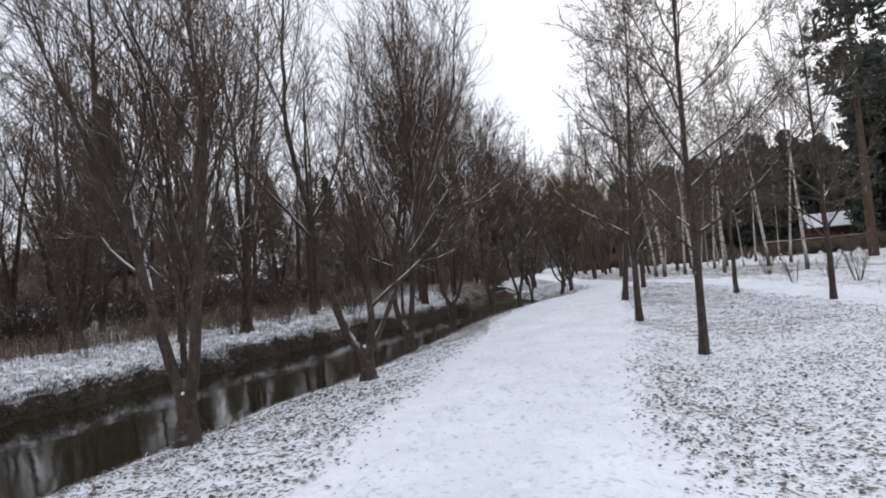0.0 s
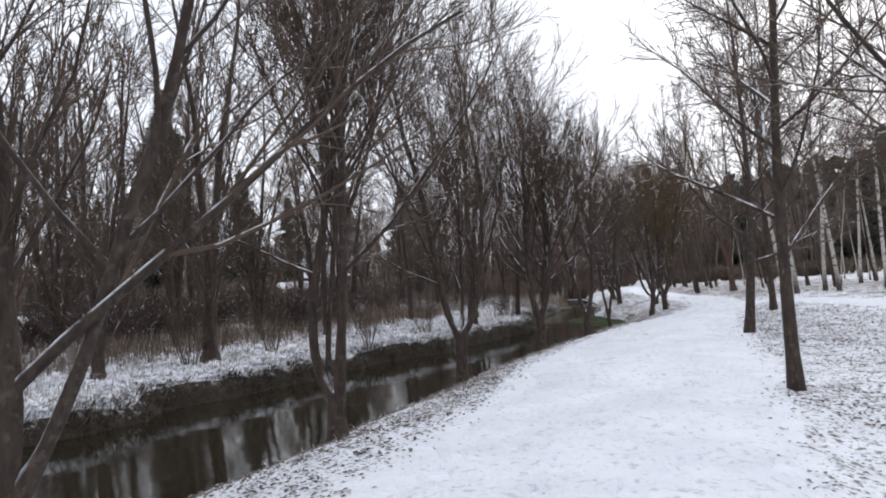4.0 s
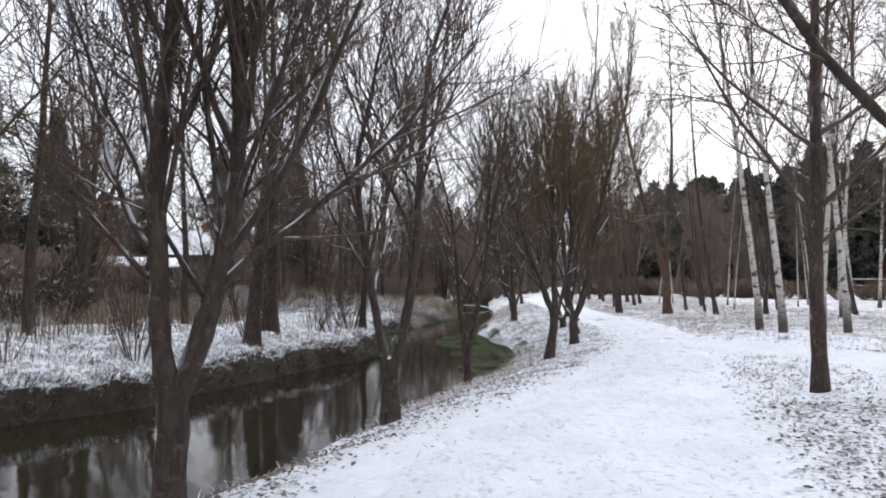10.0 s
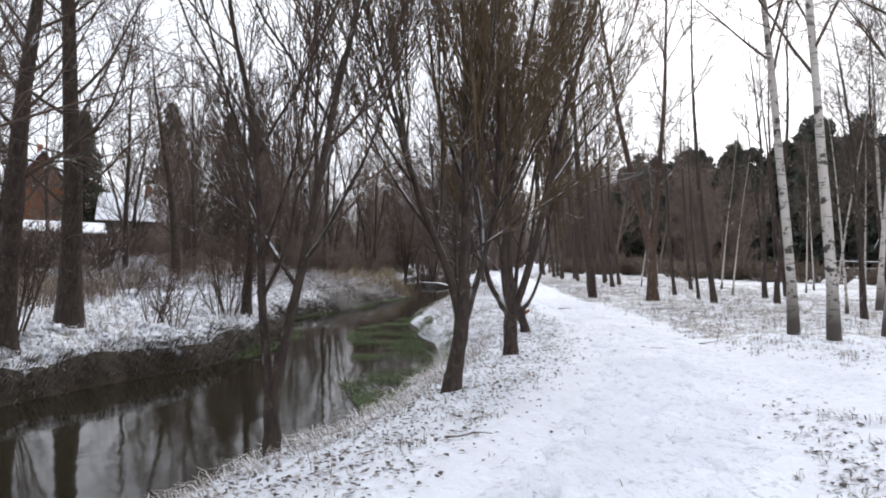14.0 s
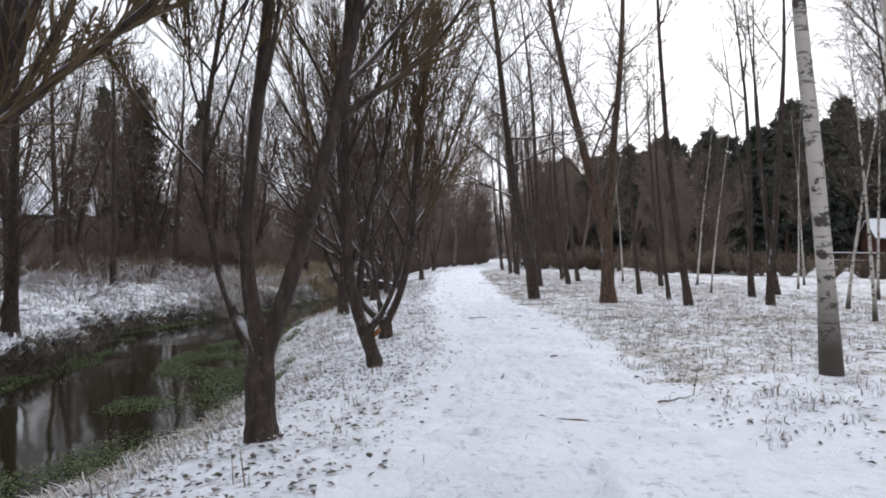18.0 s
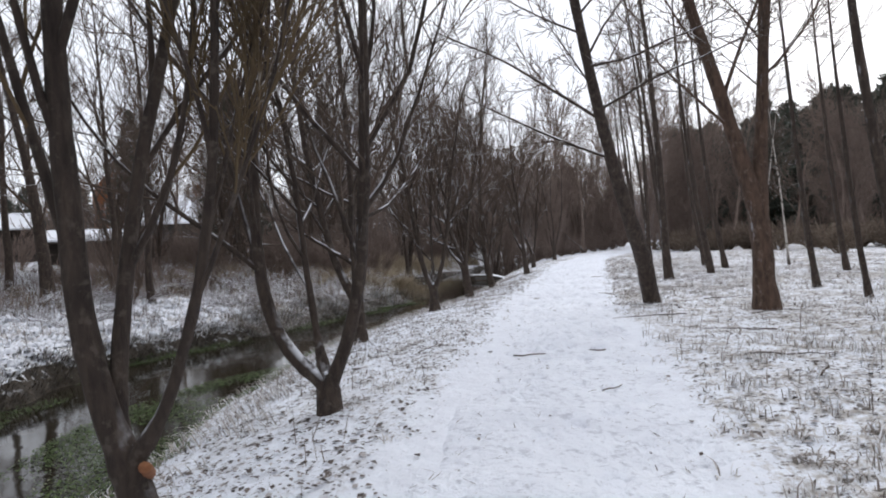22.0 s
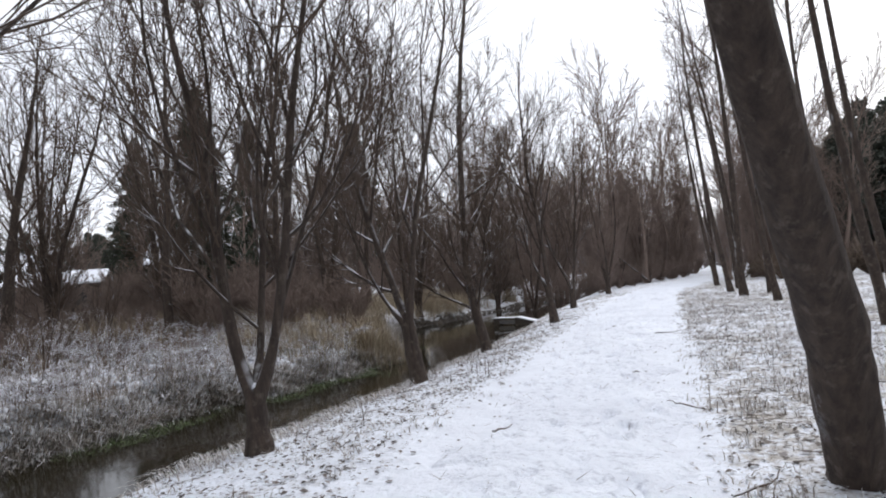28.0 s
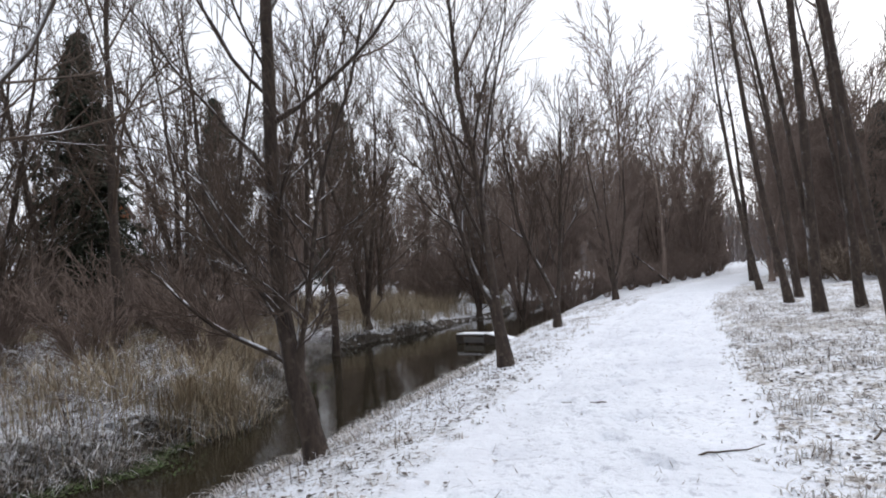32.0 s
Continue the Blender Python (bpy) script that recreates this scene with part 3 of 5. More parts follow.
                P = np.concatenate([P, lines(rng, stem_p[s:s + 1, at], np.array([[dx, dy, dz]], float), np.array([ln]), n, wan, up * 0.4)])
                R = np.concatenate([R, taper(np.array([r0]), np.array([thin * 2]), n)])
                L = np.r_[L, ln]
        if depth == 0 and near:
            for one in range(len(P)):
                v, f = tubes(P[one:one + 1], R[one:one + 1], k)
                link("limb", v, f, bark, root, smooth=True)
        else:
            made.append(tubes(P, R, k))
    if cap:
        bm = bmesh.new()
        bmesh.ops.create_icosphere(bm, subdivisions=2, radius=1.0, matrix=Matrix.Translation((lean[0] * base_h, lean[1] * base_h, base_h + 0.95 * base_r)) @ Matrix.Diagonal((base_r * 0.42, base_r * 0.46, base_r * 0.26, 1)))
        for vert in bm.verts:
            vert.co += Vector(rng.normal(0, base_r * 0.05, 3))
        me = bpy.data.meshes.new("snow_cap")
        bm.to_mesh(me)
        bm.free()
        me.materials.append(M_ROOFSNOW)
        me.polygons.foreach_set("use_smooth", [True] * len(me.polygons))
        snow = new("snow_cap", me)
        snow.parent = root
        tagged(snow, "lump of white snow lying in the fork")
    v, f = joined(made)
    tagged(link("crown", v, f, twig, root), kind="stuff")
    return root


def put(ob, x, y, turn=0.0, size=1.0, dz=0.0):
    """Stands a thing on the ground."""
    ob.matrix_basis = pose(x, y, gz(x, y) + dz, 0, 0, turn) @ Matrix.Diagonal((size, size, size, 1))
    return ob


GROUPS = {"bank_willow": "willows along the stream bank", "maple_tree": "young maples beside the path", "birch_tree": "birches by the side path", "alder_tree": "slim alders beside the path", "bare_tree": "bare trees on the far bank", "old_tree": "stout trees on the far bank", "distant_tree": "distant belt of trees", "pine_tree": "pine wood", "spruce_tree": "spruces across the stream", "shrub": "leafless shrubs", "thicket": "thickets at the wood's edge", "bramble": "brambles on the far bank"}


def again(ob, x, y, turn, size=1.0, dz=0.0):
    ob2 = copy_thing(ob, Matrix())
    for one in (ob, ob2):
        tagged(one, group=GROUPS[ob.name.split(".")[0]])
    return put(ob2, x, y, turn, size, dz)


# crown habits: shoots, from, to, angle, length ratio, points, wander, up, tip radius, sides
WILLOW = [(7, 0.46, 1.0, 0.70, 1.18, 9, 0.09, 0.13, 0.005, 6), (9, 0.20, 1.0, 0.55, 0.50, 6, 0.10, 0.10, 0.0038, 4), (8, 0.2, 1.0, 0.48, 0.60, 4, 0.12, 0.07, 0.0031, 3), (2, 0.3, 1.0, 0.45, 0.7, 3, 0.13, 0.05, 0.0027, 3)]
DENSE = [(9, 0.50, 1.0, 0.58, 1.22, 9, 0.09, 0.12, 0.005, 6), (11, 0.18, 1.0, 0.55, 0.50, 6, 0.10, 0.10, 0.0040, 4), (8, 0.2, 1.0, 0.48, 0.60, 4, 0.12, 0.07, 0.0033, 3), (3, 0.3, 1.0, 0.45, 0.7, 3, 0.13, 0.05, 0.0028, 3)]
OCHRE = [(8, 0.50, 1.0, 0.36, 1.4, 9, 0.06, 0.09, 0.006, 6), (10, 0.2, 1.0, 0.38, 0.50, 6, 0.08, 0.12, 0.0045, 4), (9, 0.15, 1.0, 0.38, 0.60, 4, 0.10, 0.1, 0.0036, 3), (2, 0.3, 1.0, 0.42, 0.7, 3, 0.12, 0.06, 0.0032, 3)]
MAPLE = [(24, 0.2, 0.99, 1.0, 0.40, 8, 0.08, 0.06, 0.006, 5), (12, 0.15, 1.0, 0.75, 0.42, 5, 0.12, 0.05, 0.0048, 3), (8, 0.12, 1.0, 0.65, 0.52, 3, 0.14, 0.04, 0.0042, 3)]
BIRCHY = [(28, 0.30, 0.99, 0.7, 0.26, 6, 0.07, 0.03, 0.005, 4), (10, 0.2, 1.0, 0.6, 0.45, 4, 0.12, -0.06, 0.0045, 3), (7, 0.2, 1.0, 0.55, 0.6, 3, 0.14, -0.14, 0.004, 3)]
POLE = [(7, 0.58, 0.99, 0.6, 0.26, 6, 0.07, 0.08, 0.005, 4), (9, 0.2, 1.0, 0.6, 0.45, 4, 0.12, 0.04, 0.0046, 3), (6, 0.2, 1.0, 0.55, 0.55, 3, 0.14, 0.03, 0.0042, 3)]
FAR = [(14, 0.22, 0.98, 0.6, 0.40, 6, 0.09, 0.08, 0.008, 4), (9, 0.15, 1.0, 0.55, 0.45, 4, 0.12, 0.05, 0.0065, 3), (6, 0.15, 1.0, 0.5, 0.55, 2, 0.14, 0.04, 0.006, 3)]
FARLOW = [(13, 0.22, 0.98, 0.55, 0.40, 4, 0.09, 0.10, 0.014, 3), (9, 0.15, 1.0, 0.5, 0.50, 3, 0.12, 0.06, 0.011, 3), (6, 0.15, 1.0, 0.5, 0.6, 2, 0.14, 0.02, 0.010, 3)]

# ---- trees on the near bank ----
W_LABEL = "bare multi-stemmed willow leaning over the stream bank, snow in its forks"
WIL = dict(near=True, tip=0.62, fall=0.15, stem_wander=0.045, cap=True)


def willow(seed, stems, label, habit, base_h, base_r, lean=(0, 0), extra=(), twig=M_TWIG, curve=0.055):
    ob = tree("bank_willow", seed, stems, M_BARK, twig, label, habit, base_h, 0.86 * base_r, lean, extra=extra, stem_up=curve, **WIL)
    return tagged(ob, group=GROUPS["bank_willow"])


put(willow(11, [(-0.32, 0.1, 1, 2.9, 0.075, -0.26, 0.05), (0.20, 0.1, 1, 3.1, 0.078, 0.0, 0.05), (-0.05, 0.35, 1, 2.5, 0.045)], "bare willow forking low over the water, snow in its fork", [(7, 0.56, 1.0, 0.55, 1.25, 9, 0.09, 0.10, 0.005, 6)] + DENSE[1:], 0.50, 0.15, curve=0.12), -1.96, 7.0)
put(willow(12, [(-0.80, 0.1, 1, 3.4, 0.074, 0.02, 0.05), (0.30, 0.0, 1, 1.6, 0.072, -0.10, 0.0), (0.60, 0.25, 1, 2.8, 0.048, 0.35, 0.1)], "bare willow with tall stems and a long snowy limb", [(5, 0.62, 1.0, 0.55, 1.05, 9, 0.09, 0.10, 0.005, 6)] + WILLOW[1:], 0.42, 0.14, extra=((1, 0.65, 1.0, 0.1, 0.85, 3.4, 0.04),), curve=0.09), -0.22, 9.9)
put(willow(13, [(-0.60, 0.1, 1, 4.3, 0.066, 0.13, 0.05), (-0.30, 0.30, 1, 3.6, 0.042, 0.10, 0.1), (0.17, -0.05, 1, 4.2, 0.070, 0.22, 0.0)], "bare willow of three slender stems beside the water", [(10, 0.62, 1.0, 0.48, 0.95, 9, 0.07, 0.06, 0.005, 6)] + DENSE[1:], 0.5, 0.14, extra=((2, 0.60, 1.0, 0.1, 0.72, 3.4, 0.034), (0, 0.6, -1.0, 0, 0.4, 1.4, 0.025)), curve=0.08), 0.02, 14.7)
put(willow(14, [(-0.50, 0.1, 1, 3.3, 0.070, -0.05, 0.05), (0.80, 0.1, 1, 3.2, 0.058, 0.18, 0.05), (0.10, 0.4, 1, 2.4, 0.034, 0.10, 0.1)], W_LABEL, [(7,) + DENSE[0][1:]] + DENSE[1:], 0.95, 0.135, extra=((0, 0.5, -0.9, 0, 0.7, 1.3, 0.018),)), 0.9, 19.2)
put(willow(15, [(-0.30, 0.1, 1, 3.0, 0.090, 0.02, 0.05), (0.40, 0.1, 1, 3.0, 0.088, 0.12, 0.1), (0.1, 0.4, 1, 2.6, 0.052)], "large bare willow with thick stems rising from the bank", DENSE, 0.85, 0.135, extra=((1, 0.5, 0.9, 0, 0.9, 3.2, 0.04), (0, 0.5, -0.8, 0, 0.6, 1.3, 0.028))), 2.25, 23.5)
put(willow(16, [(-0.35, 0.1, 1, 2.6, 0.062, -0.12, 0.1), (0.38, 0.1, 1, 2.9, 0.072, 0.12, 0.05)], W_LABEL, [(7,) + DENSE[0][1:]] + DENSE[1:], 0.7, 0.13), 3.5, 26.7)
put(willow(17, [(-0.12, 0.1, 1, 2.7, 0.047), (0.22, 0.05, 1, 2.7, 0.052)], "slender bare willow standing at the water's edge", WILLOW, 0.5, 0.08), 4.37, 30.5)
put(willow(21, [(0.12, 0.1, 1, 2.3, 0.073), (-0.25, 0.1, 1, 2.3, 0.052), (0.35, 0.3, 1, 2.0, 0.043)], "bushy bare willow with a dense ochre-brown crown", OCHRE, 0.85, 0.11, (0.12, 0), ((0, 0.52, 0.9, 0.15, 0.40, 1.35, 0.024),), M_TWIG_OCHRE), 6.0, 32.0)
put(willow(22, [(-0.30, 0.1, 1, 3.7, 0.058, 0.04, 0.1), (0.34, 0.0, 1, 3.7, 0.062, 0.20, 0.05), (-0.85, 0.3, 1, 2.6, 0.030, -0.12, 0.1)], "bare willow with two thick stems and an ochre-brown crown", [(7, 0.62, 1.0, 0.55, 0.75, 9, 0.08, 0.09, 0.005, 6)] + OCHRE[1:], 0.62, 0.115, extra=((1, 0.65, 1.0, 0.1, 0.55, 1.5, 0.032),), twig=M_TWIG_OCHRE, curve=0.02), 6.84, 34.5)
bushy = put(willow(23, [(-0.36, 0.0, 1, 2.6, 0.075, -0.06, 0.0), (0.75, 0.1, 1, 2.0, 0.034, 0.02, 0.05), (-0.34, 0.25, 1, 2.3, 0.048, 0.12, 0.1)], "bushy bare willow with a dense upright crown", [(4, 0.55, 1.0, 0.36, 1.4, 9, 0.06, 0.09, 0.006, 6)] + OCHRE[1:], 0.42, 0.088, (-0.26, 0), twig=M_TWIG_OCHRE), 7.33, 37.55)
stub_z = 0.33 - gz(7.33, 37.55)
v, f = tubes(np.array([[[-0.03, 0.04, stub_z - 0.07], [0.02, -0.04, stub_z - 0.02], [0.05, -0.10, stub_z + 0.01], [0.055, -0.108, stub_z + 0.014]]]), np.array([[0.032, 0.030, 0.028, 0.001]]), 9)
link("cut_stub", v, f, M_ORANGE, bushy, "sawn orange stub of a cut limb")
put(willow(24, [(-1.35, 0.0, 1, 3.0, 0.066, -0.03, 0.0), (0.55, 0.0, 1, 2.9, 0.062, 0.10, 0.05), (-0.35, 0.40, 1, 2.6, 0.036, -0.10, 0.1)], "bare willow forking near the ground, snow in the fork", WILLOW, 0.24, 0.105), 7.23, 40.05)
put(willow(25, [(-0.70, 0.05, 1, 3.0, 0.068, -0.05, 0.0), (-0.02, 0.1, 1, 3.2, 0.072, -0.02, 0.05)], "bare two-stemmed willow with a crooked snowy limb", [(9, 0.44, 1.0, 0.95, 0.95, 9, 0.10, 0.08, 0.005, 6)] + WILLOW[1:], 0.75, 0.145, extra=((1, 0.4, -0.9, 0, 0.5, 1.5, 0.045),)), 5.86, 44.6)
put(willow(26, [(-0.50, 0.05, 1, 2.7, 0.062, -0.22, 0.05), (0.40, 0.1, 1, 2.6, 0.052, 0.16, 0.05), (-0.10, 0.35, 1, 2.4, 0.040, -0.05, 0.1)], W_LABEL, WILLOW, 0.5, 0.12), 6.1, 48.8)
put(willow(27, [(-0.40, 0.1, 1, 2.9, 0.058, -0.30, 0.1), (0.15, 0.1, 1, 2.9, 0.050, 0.06, 0.1), (-1.1, 0.0, 1, 1.7, 0.030, -0.15, 0.0)], W_LABEL, [(6,) + WILLOW[0][1:]] + WILLOW[1:], 0.95, 0.13, (-0.12, 0), ((0, 0.42, -1.0, 0.1, 0.35, 1.5, 0.028),)), 6.16, 52.83)
put(willow(28, [(-0.18, 0.0, 1, 4.2, 0.082, 0.02, 0.0), (0.30, 0.1, 1, 1.6, 0.028, 0.1, 0.05)], "bare willow with wide fine limbs at the water", [(14, 0.26, 1.0, 0.85, 0.55, 9, 0.09, 0.06, 0.006, 6)] + WILLOW[1:], 0.8, 0.115, (-0.22, 0), ((0, 0.28, -1.0, 0.0, 0.35, 1.8, 0.03),)), 6.3, 56.4)
put(willow(29, [(-0.14, 0.05, 1, 2.8, 0.066, -0.26, 0.05), (-0.70, 0.1, 1, 2.0, 0.040, -0.25, 0.1)], W_LABEL, WILLOW, 0.9, 0.12, (-0.08, 0)), 7.08, 60.4)
put(willow(30, [(-0.3, 0.1, 1, 2.3, 0.060), (0.2, 0.15, 1, 2.3, 0.052)], W_LABEL, WILLOW, 0.6, 0.11), 6.87, 66.2)
far_willow = put(tree("bank_willow", 31, [(-0.2, 0.1, 1, 5.6, 0.08), (0.2, 0.1, 1, 5.2, 0.07), (0, -0.2, 1, 5.0, 0.06)], M_BARK, M_TWIG_HAZED, "distant bare willow with a brown crown", FAR, 0.5, 0.12), 7.35, 76.5)
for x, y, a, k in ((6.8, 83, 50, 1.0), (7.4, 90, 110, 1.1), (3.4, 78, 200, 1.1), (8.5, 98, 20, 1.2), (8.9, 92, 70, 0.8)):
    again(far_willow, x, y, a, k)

# ---- trees right of the path ----
MAPLE_LABEL = "straight bare young maple with spreading snow-dusted limbs"
put(tree("maple_tree", 41, [(0.06, 0.03, 1, 9.0, 0.085)], M_BARK, M_TWIG, MAPLE_LABEL, MAPLE, stem_wander=0.02, stem_up=0.04, near=True), 5.47, 10.7)
put(tree("maple_tree", 42, [(0.0, 0.02, 1, 9.0, 0.09)], M_BARK, M_TWIG, MAPLE_LABEL, MAPLE, stem_wander=0.02, near=True), 5.58, 15.35, 40)
put(tree("maple_tree", 43, [(0.12, 0.0, 1, 8.8, 0.105)], M_BARK, M_TWIG, "bare maple leaning slightly beside the snowy path", MAPLE, stem_wander=0.025, near=True), 6.7, 21.8)
maple = put(tree("maple_tree", 44, [(0.03, 0.0, 1, 8.8, 0.10)], M_BARK, M_TWIG, MAPLE_LABEL, MAPLE, stem_wander=0.025), 8.6, 26.5)
again(maple, 10.2, 21.1, 120, 0.85)
again(maple, 11.3, 17.4, 200, 0.95)
BIRCH_LABEL = "tall birch with white bark marked black"
birch = put(tree("birch_tree", 51, [(-0.06, 0.0, 1, 15, 0.088, -0.16, 0.0)], M_BIRCH, M_TWIG, BIRCH_LABEL, BIRCHY, stem_wander=0.02, stem_up=0.05), 11.80, 36.0)
birch2 = put(tree("birch_tree", 52, [(-0.07, 0.0, 1, 14.5, 0.092, -0.19, 0.0)], M_BIRCH, M_TWIG, BIRCH_LABEL, BIRCHY, stem_wander=0.025, stem_up=0.05), 12.02, 35.17)
again(birch, 13.32, 35.95, 100, 0.92)
again(birch2, 13.62, 35.3, 10, 0.9)
for x, y, a, s in ((14.6, 33.6, 70, 0.9), (17.5, 43, 200, 0.9), (18.2, 36.6, 300, 0.95), (19.5, 46, 20, 0.8), (24, 52, 80, 0.9), (16.5, 29, 260, 0.9), (21, 40, 110, 1.0)):
    again(birch if a % 20 else birch2, x, y, a, s)
for q, (x, y, k) in enumerate(((15.8, 41.5, 0.42), (17.2, 44.6, 0.5), (18.6, 41.0, 0.45), (19.8, 47.5, 0.5), (16.4, 50.2, 0.4), (21.5, 44.2, 0.5), (18.0, 55.5, 0.5), (20.6, 53.0, 0.45), (23.0, 57.0, 0.5), (14.6, 56.6, 0.4), (15.9, 58.4, 0.45), (24.5, 49.0, 0.5), (22.4, 38.5, 0.45))):
    again(birch if q % 2 else birch2, x, y, q * 137, k)
put(tree("alder_tree", 61, [(-0.36, -0.80, 1, 9.5, 0.140, -0.18, -0.60)], M_BARK, M_TWIG, "leaning bare alder with a snow-streaked trunk beside the path", [(21, 0.50, 0.99, 0.9, 0.38, 8, 0.07, 0.03, 0.006, 5)] + MAPLE[1:], 0.9, 0.16, (-0.16, -0.40), stem_wander=0.012, stem_up=0.028, flare=1.25, near=True, extra=((0, 0.47, -1.0, 0.1, 0.6, 3.0, 0.03), (0, 0.54, -1.0, -0.2, 0.7, 3.0, 0.03))), 10.60, 47.8)
put(tree("alder_tree", 62, [(-0.26, 0.0, 1, 10.5, 0.128), (0.06, 0.05, 1, 10.5, 0.112)], M_BARK_RED, M_TWIG, "twin-trunked bare alder with reddish torn bark", [(18, 0.36, 0.99, 0.7, 0.34, 8, 0.07, 0.06, 0.006, 5)] + MAPLE[1:], 1.5, 0.17, (-0.03, 0), stem_wander=0.025, stem_up=0.015, near=True), 12.12, 45.75)
pole = put(tree("alder_tree", 63, [(-0.10, 0.0, 1, 11.0, 0.10)], M_BARK, M_TWIG, "slim bare tree with a dark straight trunk", POLE, stem_wander=0.025), 13.9, 45.2)
pole2 = put(tree("alder_tree", 64, [(-0.13, 0.02, 1, 12.0, 0.12), (-0.02, 0.05, 1, 10.0, 0.08)], M_BARK, M_TWIG, "slim bare tree with two dark trunks", POLE, stem_wander=0.03), 11.6, 53.6)
for q, (x, y, s) in enumerate(((15.0, 39.4, 0.6), (14.1, 49.8, 0.75), (16.4, 54.8, 0.85), (15.78, 45.2, 0.8), (14.1, 47.2, 0.6), (12.72, 63.3, 1.0), (12.2, 66.2, 1.05), (12.2, 69.8, 1.1), (12.3, 76.6, 1.1), (12.9, 84.5, 1.1), (13.0, 55.4, 0.95), (13.8, 57.5, 0.95), (13.1, 66.9, 0.9), (13.5, 59.6, 0.8), (18.2, 49.6, 0.9), (16.9, 48.5, 0.8), (18.9, 44.6, 0.8), (14.2, 62.6, 0.9), (12.6, 71.0, 0.9))):
    again(pole if q % 3 else pole2, x, y, (q * 67) % 70 - 35, s)
put(tree("leaning_tree", 65, [(-0.85, -0.1, 1, 4.2, 0.09)], M_BARK, M_TWIG, "dead bare trunk leaning out over the bank, snow along it", POLE, stem_wander=0.03, stem_up=0.0), 9.4, 88)

# ---- trees on the far bank ----
def gap(x, y, wide):
    """The clearings in the far trees through which roofs show."""
    lanes = ((3.2, 10, 0.555, 116), (1.6, -1, 0.342, 98), (4.1, 16.6, 0.44, 98), (9.8, 37.5, 1.10, 84))
    return any(abs(x - x0 + k * (y - y0)) < wide * (1 + k) ** 0.5 and y < end for x0, y0, k, end in lanes) and x < -4


big = put(tree("old_tree", 71, [(0.03, 0.0, 1, 10.5, 0.24)], M_BARK, M_TWIG, "stout bare tree on the far bank", MAPLE, stem_wander=0.035), -1.3, 36.6)
for x, y, a, s in ((-1.03, 34.4, 50, 0.85), (-9.35, 40.6, 160, 0.95), (-13, 47, 220, 1.0), (-5.5, 50.5, 300, 0.9), (0.4, 41.5, 20, 0.6), (-10.4, 47, 80, 1.0), (-16, 52, 10, 1.1), (-8.5, 58, 140, 0.9)):
    again(big, x, y, a, s)
back_tree = put(tree("bare_tree", 72, [(-0.15, 0.0, 1, 8.5, 0.11), (0.2, 0.1, 1, 8.0, 0.09)], M_BARK, M_TWIG, "bare tree with pale streaked bark on the far bank", FAR, 0.6, 0.16), -8.3, 21.0)
back_b = put(tree("bare_tree", 73, [(-0.05, 0.0, 1, 10.5, 0.13)], M_BARK, M_TWIG, "tall bare tree with fine branches on the far bank", FAR), -11.5, 19.5)
back_c = put(tree("bare_tree", 74, [(0.12, 0.1, 1, 9.0, 0.10), (-0.25, 0, 1, 8.0, 0.09), (0.02, -0.2, 1, 8.5, 0.08)], M_BARK, M_TWIG, "bare tree of several stems on the far bank", FAR, 0.4, 0.14), -14.5, 27.0)
for q, (x, y) in enumerate(((-12.2, 21.5), (-17, 30), (-21, 34), (-11, 28.5), (-15, 36), (-24, 42), (-28, 50), (-19, 45), (-12, 55), (-6, 62), (-18, 60), (-30, 62), (-3, 78), (-9, 80), (0, 84), (-16, 76), (-25, 72), (-35, 58), (-40, 70), (-22, 24), (-28, 33), (-34, 44), (-18, 16), (-26, 20), (-14, 12), (-20, 8), (-16.5, 20), (-19.5, 26), (-24, 29), (-30, 26), (-13.5, 41), (-18, 39), (-22, 37), (-27, 45), (-8.5, 52), (-15, 65), (-21, 66), (-11, 70), (-5, 70), (-17, 11.5), (-22.5, 17.5), (-25, 25), (-21, 30.5), (-17.5, 34.5), (-26, 36), (-31, 31), (-16, 43), (-21, 48), (-24, 12), (-28, 15), (-12, 45), (-7.2, 24.2), (-6.4, 31.5), (-10.7, 50.2), (-14.2, 49.3))):
    if gap(x, y, 1.3) and y > 34:
        continue
    again((back_tree, back_b, back_c)[q % 3], x, y, q * 83, (1.15 if y < 48 else 0.85) + 0.4 * ((q * 0.37) % 1))

for x, y, a, k, kind in ((-2.5, 66.5, 20, 1.15, back_tree), (-5.6, 68.5, 130, 1.2, back_c), (0.0, 68.2, 250, 1.0, back_b), (-4.0, 59.5, 40, 1.15, back_b), (-7.5, 63.5, 200, 1.2, back_c), (-2.2, 62.5, 310, 1.1, back_b), (-9.5, 67.0, 90, 1.3, back_tree), (-1.0, 72.5, 150, 1.15, back_c), (-4.2, 74.0, 20, 1.2, back_b), (1.0, 80.0, 60, 1.1, back_c), (-6.5, 54.5, 210, 1.05, back_b), (-2.4, 50.8, 120, 0.9, back_b), (-9.0, 60.0, 330, 1.1, back_c), (-6.8, 34.5, 45, 1.2, back_b), (-4.6, 38.5, 160, 1.0, back_b), (-10.0, 33.0, 250, 1.2, back_c)):
    again(kind, x, y, a, k)


